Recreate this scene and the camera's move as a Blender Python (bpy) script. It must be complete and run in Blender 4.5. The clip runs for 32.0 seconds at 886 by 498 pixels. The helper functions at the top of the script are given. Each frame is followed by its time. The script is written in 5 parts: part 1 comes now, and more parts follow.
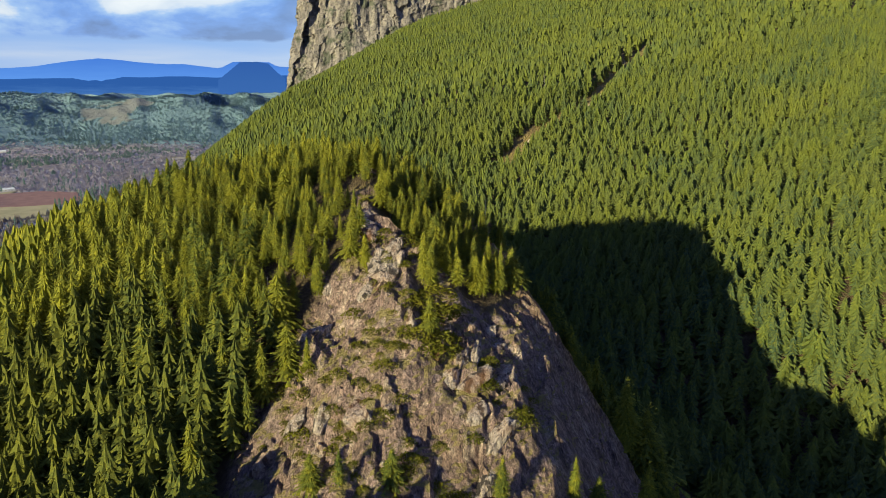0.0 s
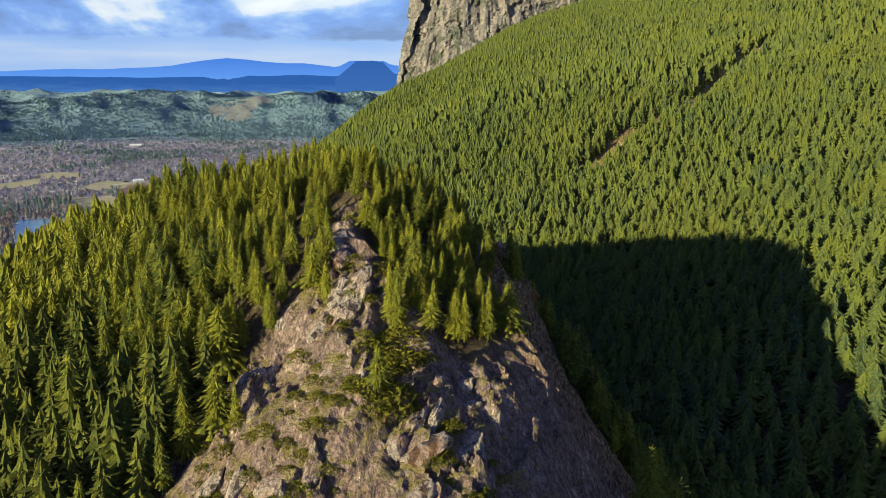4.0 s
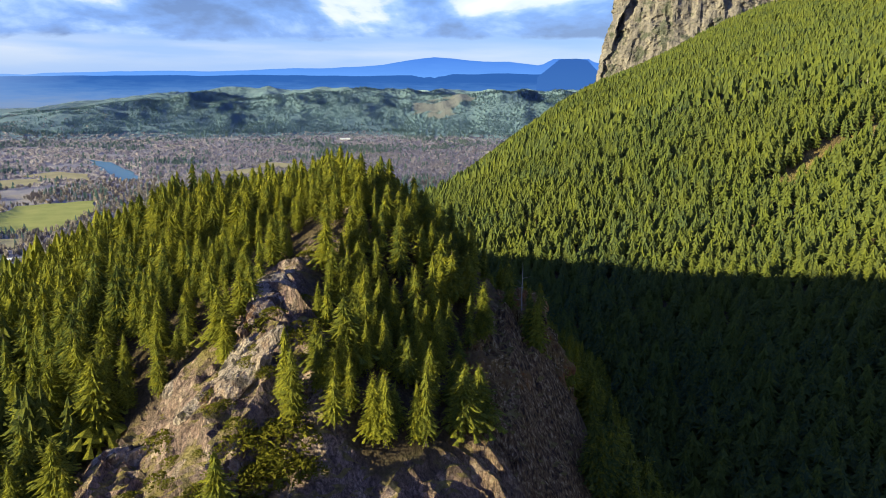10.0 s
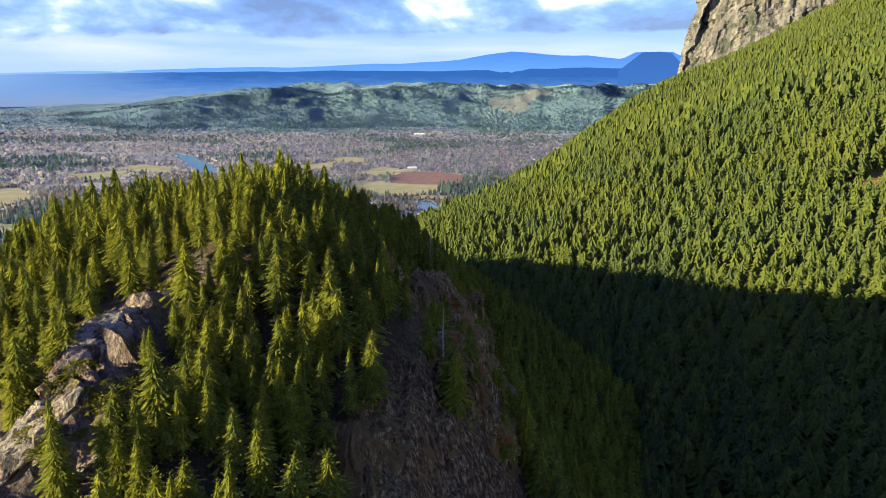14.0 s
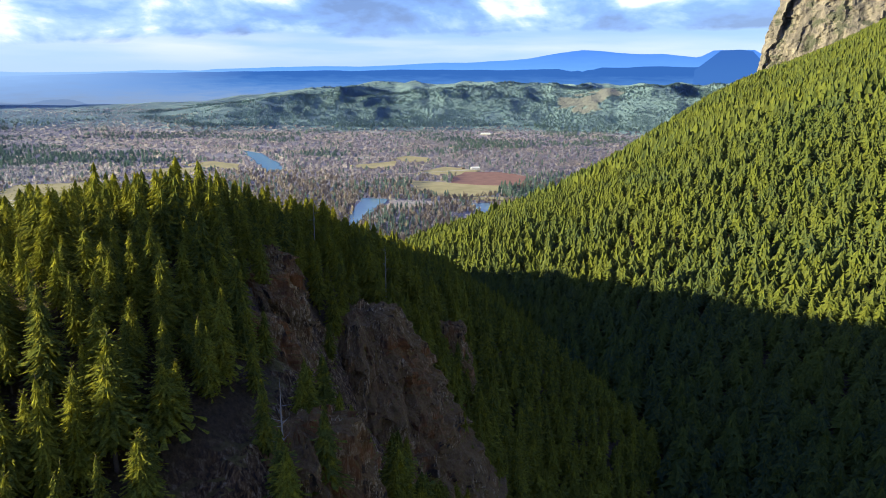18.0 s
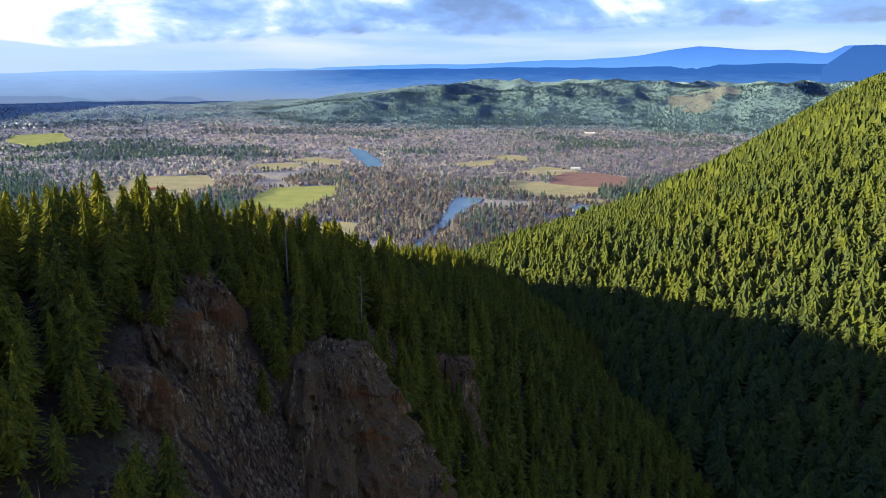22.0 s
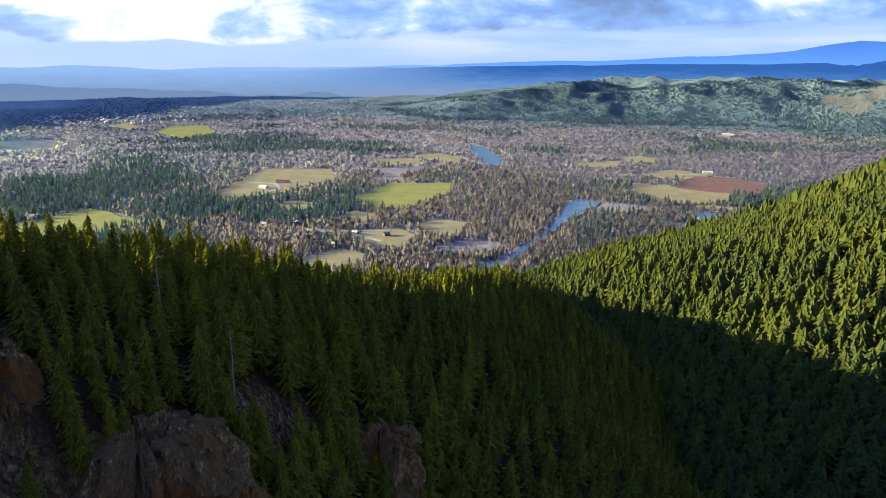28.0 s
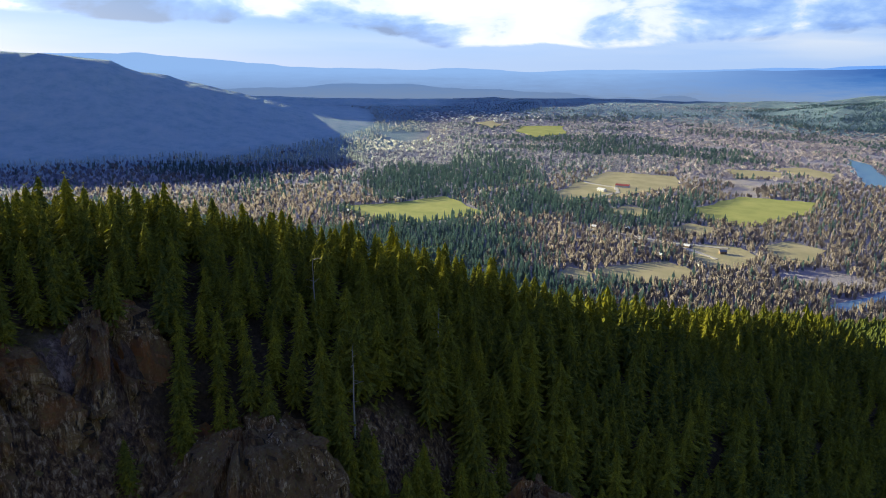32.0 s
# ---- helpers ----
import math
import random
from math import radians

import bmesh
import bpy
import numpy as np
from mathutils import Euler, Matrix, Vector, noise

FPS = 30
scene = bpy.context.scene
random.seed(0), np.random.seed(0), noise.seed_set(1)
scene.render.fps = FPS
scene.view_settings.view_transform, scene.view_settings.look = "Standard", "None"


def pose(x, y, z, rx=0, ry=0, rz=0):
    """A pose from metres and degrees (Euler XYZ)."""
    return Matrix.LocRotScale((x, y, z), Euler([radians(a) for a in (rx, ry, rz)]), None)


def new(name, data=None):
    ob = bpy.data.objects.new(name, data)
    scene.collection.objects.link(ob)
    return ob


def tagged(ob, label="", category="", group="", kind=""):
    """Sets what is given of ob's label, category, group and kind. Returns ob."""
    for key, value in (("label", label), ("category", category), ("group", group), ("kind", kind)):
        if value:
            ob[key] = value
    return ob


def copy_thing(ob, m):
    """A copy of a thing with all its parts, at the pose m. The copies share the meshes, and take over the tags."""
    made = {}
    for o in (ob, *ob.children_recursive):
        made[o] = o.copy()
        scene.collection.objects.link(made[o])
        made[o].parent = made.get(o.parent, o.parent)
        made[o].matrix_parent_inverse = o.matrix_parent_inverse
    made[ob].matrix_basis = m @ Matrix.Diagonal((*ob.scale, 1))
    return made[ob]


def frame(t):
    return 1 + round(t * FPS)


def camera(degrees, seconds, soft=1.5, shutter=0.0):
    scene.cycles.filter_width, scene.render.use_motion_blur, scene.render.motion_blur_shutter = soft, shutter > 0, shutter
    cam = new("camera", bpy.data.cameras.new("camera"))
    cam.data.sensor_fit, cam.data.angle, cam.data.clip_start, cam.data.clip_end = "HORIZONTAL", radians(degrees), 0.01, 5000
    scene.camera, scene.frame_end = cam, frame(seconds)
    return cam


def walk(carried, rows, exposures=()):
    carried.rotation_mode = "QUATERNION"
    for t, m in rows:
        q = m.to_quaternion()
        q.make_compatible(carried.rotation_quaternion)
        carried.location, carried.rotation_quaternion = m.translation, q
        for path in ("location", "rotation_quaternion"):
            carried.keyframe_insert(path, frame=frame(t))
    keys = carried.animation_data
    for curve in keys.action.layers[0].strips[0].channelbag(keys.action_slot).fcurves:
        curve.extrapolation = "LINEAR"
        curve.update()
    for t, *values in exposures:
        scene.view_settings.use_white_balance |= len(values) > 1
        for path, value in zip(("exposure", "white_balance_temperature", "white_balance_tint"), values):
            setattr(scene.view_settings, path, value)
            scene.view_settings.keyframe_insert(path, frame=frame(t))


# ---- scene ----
cam = camera(65.19, 32.0, soft=1.0)
PATH = [
    (0.0, pose(-0.00, -0.00, -0.00, 77.02, -0.18, 0.04)),
    (0.5, pose(4.04, 3.70, 0.19, 77.00, -0.26, 2.08)),
    (1.0, pose(8.16, 7.31, 0.36, 76.97, -0.31, 3.70)),
    (1.5, pose(11.87, 11.17, 0.46, 76.94, -0.32, 3.68)),
    (2.0, pose(15.32, 15.21, 0.49, 76.92, -0.31, 4.28)),
    (2.5, pose(18.84, 19.59, 0.68, 76.89, -0.30, 5.05)),
    (3.0, pose(22.37, 23.85, 0.90, 76.85, -0.24, 6.01)),
    (3.5, pose(25.74, 28.11, 0.96, 76.86, -0.25, 7.73)),
    (5.5, pose(38.49, 45.64, 1.40, 76.77, -0.28, 13.06)),
    (6.0, pose(41.49, 50.15, 1.48, 76.76, -0.22, 14.03)),
    (6.5, pose(44.17, 54.89, 1.55, 76.73, -0.23, 14.95)),
    (7.0, pose(46.87, 59.75, 1.62, 76.71, -0.24, 15.65)),
    (7.5, pose(49.46, 64.40, 1.74, 76.67, -0.28, 15.70)),
    (8.0, pose(52.24, 68.70, 1.82, 76.69, -0.23, 15.71)),
    (8.5, pose(54.19, 74.68, 1.70, 76.64, -0.30, 15.78)),
    (9.0, pose(56.42, 79.53, 1.73, 76.72, -0.43, 20.50)),
    (9.5, pose(58.86, 84.75, 1.84, 76.70, -0.53, 24.88)),
    (10.0, pose(61.29, 89.84, 1.99, 76.62, -0.46, 26.09)),
    (10.5, pose(63.41, 94.80, 2.01, 76.55, -0.41, 26.73)),
    (11.0, pose(65.33, 100.02, 1.96, 76.47, -0.40, 27.54)),
    (11.5, pose(67.05, 105.35, 1.87, 76.41, -0.36, 28.50)),
    (12.0, pose(68.82, 110.51, 1.87, 76.34, -0.29, 29.36)),
    (12.5, pose(70.16, 115.88, 1.80, 76.31, -0.28, 29.96)),
    (13.0, pose(71.51, 121.30, 1.80, 76.25, -0.25, 30.46)),
    (13.5, pose(72.57, 126.85, 1.64, 76.20, -0.14, 31.31)),
    (14.0, pose(73.69, 132.35, 1.61, 76.19, -0.17, 32.62)),
    (14.5, pose(75.09, 137.71, 1.70, 76.19, -0.04, 33.30)),
    (16.5, pose(77.42, 160.79, 1.51, 76.10, -0.19, 35.97)),
    (17.0, pose(77.77, 166.36, 1.24, 76.10, -0.20, 36.52)),
    (17.5, pose(77.50, 172.06, 0.86, 76.10, -0.22, 37.37)),
    (18.0, pose(77.49, 177.52, 0.58, 76.11, -0.23, 38.46)),
    (18.5, pose(77.54, 182.70, 0.53, 76.07, -0.16, 39.44)),
    (19.0, pose(78.33, 186.94, 0.71, 76.05, -0.17, 40.57)),
    (19.5, pose(78.90, 191.56, 0.91, 76.01, -0.13, 41.63)),
    (20.0, pose(79.04, 196.22, 0.98, 75.97, -0.15, 42.51)),
    (20.5, pose(79.25, 200.80, 1.14, 75.95, -0.21, 43.48)),
    (21.0, pose(79.53, 205.50, 1.25, 75.93, -0.19, 44.61)),
    (21.5, pose(79.75, 210.23, 1.39, 75.91, -0.14, 45.93)),
    (22.0, pose(80.00, 214.92, 1.49, 75.90, -0.16, 47.19)),
    (22.5, pose(79.99, 219.70, 1.54, 75.89, -0.23, 48.20)),
    (23.0, pose(79.92, 224.39, 1.58, 75.86, -0.23, 49.12)),
    (23.5, pose(79.78, 229.23, 1.64, 75.82, -0.28, 50.03)),
    (24.0, pose(79.36, 234.11, 1.68, 75.80, -0.27, 50.91)),
    (24.5, pose(79.07, 238.88, 1.77, 75.76, -0.28, 51.79)),
    (25.0, pose(78.58, 243.71, 1.85, 75.72, -0.27, 52.59)),
    (25.5, pose(78.04, 248.45, 1.88, 75.69, -0.27, 53.30)),
    (27.5, pose(76.56, 267.04, 2.56, 75.61, -0.32, 56.56)),
    (28.0, pose(75.48, 271.75, 2.55, 75.60, -0.27, 57.99)),
    (28.5, pose(74.20, 276.54, 2.22, 75.63, -0.27, 61.14)),
    (29.0, pose(73.24, 281.21, 2.20, 75.65, -0.31, 64.16)),
    (29.5, pose(72.34, 285.78, 2.32, 75.68, -0.37, 68.04)),
    (30.0, pose(71.19, 290.37, 2.30, 75.69, -0.44, 71.96)),
    (30.5, pose(70.00, 294.84, 2.16, 75.69, -0.44, 75.61)),
    (31.0, pose(68.73, 299.23, 2.12, 75.68, -0.45, 79.48)),
    (31.5, pose(67.51, 303.72, 2.22, 75.68, -0.41, 83.46)),
    (32.0, pose(66.31, 307.93, 2.42, 75.63, -0.47, 86.59)),
]
walk(cam, PATH, [(0.0, 0.87, 6250, 10), (6.0, 1.02, 6270, 10), (11.0, 1.20, 6330, 10), (15.0, 1.40, 6380, 10), (22.0, 1.33, 6400, 10), (28.0, 1.23, 6400, 10), (32.0, 1.12, 6400, 10)])

# ---- light ----
SUN_TO = Vector((-0.62, -0.785, 0.231)).normalized()   # from the place to the sun
sun = new("sun", bpy.data.lights.new("sun", "SUN"))
sun.data.energy, sun.data.angle, sun.data.color = 5.0, radians(0.5), (0.97, 0.87, 0.50)
sun.matrix_world = Matrix.Translation((0, 0, 300)) @ SUN_TO.to_track_quat("Z", "Y").to_matrix().to_4x4()


class Net:
    """Short hand for node trees."""

    def __init__(self, tree):
        self.tree = tree
        tree.nodes.clear()

    def add(self, kind, **values):
        node = self.tree.nodes.new(kind)
        for key, value in values.items():
            if key in node.inputs:
                node.inputs[key].default_value = value
        return node

    def link(self, a, b):
        self.tree.links.new(a, b)

    def math(self, op, a, b=None, c=None, clamp=False):
        node = self.tree.nodes.new("ShaderNodeMath")
        node.operation, node.use_clamp = op, clamp
        for i, v in enumerate((a, b, c)):
            if v is None:
                continue
            if isinstance(v, (int, float)):
                node.inputs[i].default_value = v
            else:
                self.link(v, node.inputs[i])
        return node.outputs[0]

    def noise(self, vector, scale, detail=4.0, rough=0.55, distortion=0.0):
        node = self.add("ShaderNodeTexNoise", Scale=scale, Detail=detail, Roughness=rough, Distortion=distortion)
        self.link(vector, node.inputs["Vector"])
        return node.outputs["Fac"]

    def ramp(self, fac, stops):
        node = self.tree.nodes.new("ShaderNodeValToRGB")
        while len(node.color_ramp.elements) < len(stops):
            node.color_ramp.elements.new(0.5)
        for e, (p, c) in zip(node.color_ramp.elements, stops):
            e.position = p
            e.color = (*c, 1) if isinstance(c, tuple) else (c, c, c, 1)
        self.link(fac, node.inputs[0])
        return node.outputs[0]

    def mix(self, fac, a, b, how="MIX"):
        node = self.tree.nodes.new("ShaderNodeMix")
        node.data_type, node.blend_type = "RGBA", how
        for i, v in ((0, fac), (6, a), (7, b)):
            if isinstance(v, (int, float)):
                node.inputs[i].default_value = v
            elif isinstance(v, tuple):
                node.inputs[i].default_value = (*v, 1)
            else:
                self.link(v, node.inputs[i])
        return node.outputs[2]


world = bpy.data.worlds.new("sky")
scene.world = world
world.use_nodes = True
w = Net(world.node_tree)
sky = w.add("ShaderNodeTexSky")
sky.sky_type, sky.sun_disc = "NISHITA", False
sky.sun_elevation, sky.sun_rotation = radians(13.0), radians(218.3)
sky.air_density, sky.dust_density, sky.ozone_density = 1.0, 0.4, 2.0
co = w.add("ShaderNodeTexCoord").outputs["Generated"]
sep = w.add("ShaderNodeSeparateXYZ")
w.link(co, sep.inputs[0])
# cloud banks over the horizon: left is radians to the left of straight ahead, up the sine of the height
left = w.math("MULTIPLY", w.math("ARCTAN2", sep.outputs[0], sep.outputs[1]), -1.0)
up = sep.outputs[2]


def sky_noise(stretch, scale, detail, rough, distortion=0.0, shift=0.0):
    c = w.add("ShaderNodeCombineXYZ")
    w.link(left, c.inputs[0])
    w.link(w.math("MULTIPLY", up, stretch), c.inputs[1])
    c.inputs[2].default_value = shift
    return w.noise(c.outputs[0], scale, detail, rough, distortion)


def along_sky(stops):
    """A value that changes with the direction in degrees to the left."""
    return w.ramp(w.math("MULTIPLY_ADD", left, 1 / 3.6, 0.5), [(0.5 + radians(d) / 3.6, v) for d, v in stops])


billow = sky_noise(2.2, 6.0, 13.0, 0.55, 0.25)
lumps = sky_noise(2.0, 3.4, 5.0, 0.5, 0.1, 3.0)
streak = sky_noise(9.0, 3.2, 7.0, 0.5, 0.1, 6.0)
clear = w.ramp(up, [(0.0, (0.36, 0.58, 0.98)), (0.03, (0.24, 0.48, 1.0)), (0.12, (0.14, 0.32, 0.86)), (0.22, (0.045, 0.12, 0.36)), (0.6, (0.016, 0.074, 0.45))])
# pale haze bank under the clouds
bank = w.math("MULTIPLY", w.ramp(up, [(0.004, 0.0), (0.016, 0.9), (0.040, 0.95), (0.060, 0.3)]), w.ramp(streak, [(0.36, 0.15), (0.60, 1.0)]))
bank = w.math("MULTIPLY", bank, along_sky([(-40, 0.6), (8, 0.45), (24, 0.65), (40, 0.85), (60, 0.75), (74, 0.3), (100, 0.25)]))
col = w.mix(bank, clear, w.ramp(up, [(0.008, (0.34, 0.55, 0.95)), (0.042, (0.80, 0.84, 0.95))]))
# the heaped clouds: a flat uneven base, dark below, white where the sun reaches
base = w.math("ADD", along_sky([(-60, 0.05), (0, 0.064), (18, 0.064), (27, 0.060), (38, 0.055), (46, 0.050), (55, 0.054), (60, 0.046), (66, 0.036), (74, 0.030), (86, 0.032), (92, 0.056), (104, 0.064), (120, 0.06)]), w.math("MULTIPLY", w.math("SUBTRACT", billow, 0.5), 0.045))
over = w.math("SUBTRACT", up, base)
heap = w.ramp(w.math("MULTIPLY", over, 10.0), [(0.0, 0.0), (0.045, 1.0)])
gaps = w.ramp(w.math("ADD", w.math("MULTIPLY", lumps, 0.6), w.math("MULTIPLY", billow, 0.4)), [(0.33, 0.0), (0.40, 1.0)])
gaps = w.math("MAXIMUM", gaps, along_sky([(30, 0.0), (36, 1.0), (58, 1.0), (63, 0.0)]))
heap = w.math("MULTIPLY", w.math("MULTIPLY", heap, gaps), w.ramp(up, [(0.11, 1.0), (0.19, 0.0)]))
bright = along_sky([(-60, 0.1), (5, 0.10), (22, 0.12), (33, 0.14), (39, -0.22), (54, -0.20), (58, 0.08), (61, 0.06), (64, -0.04), (68, 0.04), (71, 0.42), (86, 0.46), (91, 0.16), (120, 0.14)])
lit = w.math("ADD", w.math("ADD", w.math("MULTIPLY", over, 5.5), bright), w.math("MULTIPLY_ADD", billow, 2.8, -1.28))
shade = w.ramp(lit, [(0.06, (0.10, 0.20, 0.55)), (0.30, (0.17, 0.36, 0.92)), (0.48, (0.40, 0.60, 1.0)), (0.60, (0.84, 0.90, 1.0)), (0.95, (1.15, 1.14, 1.10))])
col = w.mix(heap, col, shade)
nish = w.add("ShaderNodeBackground", Strength=0.02)
w.link(sky.outputs[0], nish.inputs[0])
banks = w.add("ShaderNodeBackground", Strength=0.39)
w.link(col, banks.inputs[0])
add = w.add("ShaderNodeAddShader")
w.link(nish.outputs[0], add.inputs[0])
w.link(banks.outputs[0], add.inputs[1])
w.link(add.outputs[0], w.add("ShaderNodeOutputWorld").inputs[0])


# ---- materials ----
def material(name):
    m = bpy.data.materials.new(name)
    m.use_nodes = True
    n = Net(m.node_tree)
    b = n.add("ShaderNodeBsdfPrincipled")
    n.link(b.outputs[0], n.add("ShaderNodeOutputMaterial").inputs[0])
    return m, n, b


def bump(n, b, height, strength, distance):
    node = n.add("ShaderNodeBump", Strength=strength, Distance=distance)
    n.link(height, node.inputs["Height"])
    n.link(node.outputs[0], b.inputs["Normal"])


def foliage(name, dark, light, tip, through_light=0.3, patchy=0.35):
    """Needles and twigs: a tint of its own for each tree, finer change along the boughs, some light let through."""
    m, n, b = material(name)
    pos = n.add("ShaderNodeNewGeometry").outputs["Position"]
    tint = n.tree.nodes.new("ShaderNodeAttribute")
    tint.attribute_name = "tint"
    rnd = n.add("ShaderNodeObjectInfo").outputs["Random"]
    both = n.math("FRACT", n.math("ADD", tint.outputs["Fac"], rnd))
    col = n.mix(both, dark, light)
    fine = n.noise(pos, 0.9, 3.0)
    col = n.mix(n.ramp(fine, [(0.45, 0.0), (0.7, 0.75)]), col, tip)
    patch = n.noise(pos, 0.012, 3.0)
    col = n.mix(n.math("MULTIPLY", n.ramp(patch, [(0.35, 0.0), (0.65, 1.0)]), patchy), col, tip)
    # fine noise puts the shade of gaps between needles into the colour
    needles = n.ramp(n.noise(pos, 3.2, 4.0, 0.7), [(0.34, 0.45), (0.5, 0.9), (0.66, 1.25)])
    col = n.mix(1.0, col, needles, "MULTIPLY")
    n.link(col, b.inputs["Base Color"])
    b.inputs["Roughness"].default_value = 0.85
    b.inputs["Specular IOR Level"].default_value = 0.05
    glow = n.add("ShaderNodeBsdfTranslucent")
    n.link(col, glow.inputs[0])
    both = n.add("ShaderNodeMixShader", Fac=through_light)
    n.link(b.outputs[0], both.inputs[1])
    n.link(glow.outputs[0], both.inputs[2])
    out = [q for q in n.tree.nodes if q.bl_idname == "ShaderNodeOutputMaterial"][0]
    n.link(both.outputs[0], out.inputs[0])
    return m


NEEDLE = foliage("fir_needles", (0.100, 0.142, 0.046), (0.255, 0.272, 0.044), (0.46, 0.420, 0.038), 0.46)
# darker copy of the fir needles: shade among the western firs put in colour
NEEDLE_SHADED = foliage("shaded_fir_needles", (0.056, 0.084, 0.032), (0.128, 0.148, 0.032), (0.235, 0.225, 0.030), 0.34)
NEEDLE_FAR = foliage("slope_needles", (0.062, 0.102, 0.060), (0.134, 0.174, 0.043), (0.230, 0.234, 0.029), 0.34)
# the next seven have distance haze mixed into their colours, paler and bluer
NEEDLE_VALE = foliage("haze_tinted_valley_needles", (0.175, 0.260, 0.290), (0.240, 0.335, 0.335), (0.300, 0.385, 0.340), 0.8)
NEEDLE_HILL = foliage("haze_tinted_hill_needles", (0.150, 0.248, 0.320), (0.200, 0.305, 0.350), (0.250, 0.345, 0.345), 0.85)
NEEDLE_BLUE = foliage("haze_blue_distant_needles", (0.17, 0.265, 0.34), (0.21, 0.305, 0.36), (0.24, 0.325, 0.355), 0.8)
NEEDLE_HAZE = foliage("haze_paled_needles", (0.58, 0.64, 0.62), (0.63, 0.68, 0.65), (0.66, 0.70, 0.66), 0.8)
BARE = foliage("haze_tinted_bare_twigs", (0.400, 0.380, 0.455), (0.450, 0.415, 0.465), (0.500, 0.452, 0.468), 0.85)
BARE_HAZE = foliage("haze_blue_bare_twigs", (0.265, 0.290, 0.390), (0.310, 0.328, 0.410), (0.350, 0.355, 0.415), 0.85)
BARE_MIST = foliage("haze_paled_bare_twigs", (0.50, 0.53, 0.56), (0.55, 0.57, 0.58), (0.60, 0.60, 0.59), 0.85)
BARE_NEAR = foliage("brown_bare_twigs", (0.250, 0.228, 0.235), (0.320, 0.285, 0.275), (0.390, 0.340, 0.300), 0.8)
SHRUB = foliage("shrub_leaves", (0.090, 0.100, 0.014), (0.17, 0.165, 0.018), (0.21, 0.19, 0.025))


def bark_material(name, dark, light):
    m, n, b = material(name)
    pos = n.add("ShaderNodeNewGeometry").outputs["Position"]
    v = n.noise(pos, 3.0, 5.0)
    n.link(n.mix(v, dark, light), b.inputs["Base Color"])
    b.inputs["Roughness"].default_value = 0.9
    bump(n, b, v, 0.6, 0.1)
    return m


BARK = bark_material("bark", (0.05, 0.038, 0.028), (0.15, 0.12, 0.10))
DEAD = bark_material("dead_wood", (0.28, 0.25, 0.22), (0.45, 0.41, 0.36))


def ground_material():
    """Rock where it is steep, moss and dry grass on ledges, needles and soil under the wood, meadow soil in the vale,
    haze tint far off.
    """
    m, n, b = material("mountain_ground")
    geo = n.add("ShaderNodeNewGeometry")
    pos, nor = geo.outputs["Position"], geo.outputs["Normal"]
    up = n.add("ShaderNodeSeparateXYZ")
    n.link(nor, up.inputs[0])
    grain = n.noise(pos, 1.7, 8.0, 0.65)
    coarse = n.noise(pos, 0.10, 5.0, 0.6)
    warp = n.tree.nodes.new("ShaderNodeMapping")
    warp.inputs["Scale"].default_value = (1.0, 1.0, 0.3)
    warp.inputs["Rotation"].default_value = (0.35, 0.25, 0.4)
    n.link(pos, warp.inputs[0])
    seam = n.noise(warp.outputs[0], 0.55, 9.0, 0.68, 0.6)
    edge = n.ramp(n.math("ABSOLUTE", n.math("SUBTRACT", seam, 0.5)), [(0.0, 0.0), (0.05, 1.0)])
    rock = n.ramp(grain, [(0.25, (0.14, 0.104, 0.105)), (0.5, (0.335, 0.255, 0.245)), (0.75, (0.55, 0.445, 0.415))])
    rock = n.mix(n.ramp(coarse, [(0.36, 0.0), (0.62, 0.8)]), rock, (0.29, 0.205, 0.165))
    # blotches, seams and cracks put crevice shade and light-dark contrast into the colour
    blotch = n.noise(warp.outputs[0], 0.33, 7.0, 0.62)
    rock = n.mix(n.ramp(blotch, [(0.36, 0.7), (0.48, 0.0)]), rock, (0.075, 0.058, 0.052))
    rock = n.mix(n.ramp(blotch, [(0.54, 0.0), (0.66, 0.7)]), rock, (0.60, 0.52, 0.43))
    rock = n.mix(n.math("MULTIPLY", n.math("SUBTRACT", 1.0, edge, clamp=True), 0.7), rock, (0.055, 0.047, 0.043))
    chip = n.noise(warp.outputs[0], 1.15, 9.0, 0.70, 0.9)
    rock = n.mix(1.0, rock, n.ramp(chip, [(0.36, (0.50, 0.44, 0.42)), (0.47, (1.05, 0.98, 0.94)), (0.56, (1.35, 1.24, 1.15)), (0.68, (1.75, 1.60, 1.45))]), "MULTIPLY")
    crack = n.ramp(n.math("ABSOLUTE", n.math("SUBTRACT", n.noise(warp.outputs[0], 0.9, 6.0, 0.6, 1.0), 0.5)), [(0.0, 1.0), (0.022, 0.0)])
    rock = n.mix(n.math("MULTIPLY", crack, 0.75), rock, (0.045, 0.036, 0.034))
    east = n.tree.nodes.new("ShaderNodeAttribute")
    east.attribute_name = "rusty"
    brown = n.ramp(n.noise(warp.outputs[0], 1.6, 9.0, 0.7, 0.4), [(0.40, (0.028, 0.018, 0.012)), (0.49, (0.19, 0.105, 0.040)), (0.56, (0.40, 0.26, 0.12)), (0.63, (0.74, 0.58, 0.36))])
    rock = n.mix(n.math("MULTIPLY", east.outputs["Fac"], 0.85), rock, brown)
    moss = n.ramp(n.noise(pos, 0.8, 6.0, 0.7), [(0.3, (0.13, 0.115, 0.028)), (0.48, (0.285, 0.240, 0.060)), (0.7, (0.40, 0.32, 0.13))])
    ledge = n.math("ADD", up.outputs[2], n.math("MULTIPLY", n.noise(pos, 0.22, 5.0, 0.65), 0.55))
    ledge = n.math("ADD", ledge, n.math("MULTIPLY", grain, 0.25))
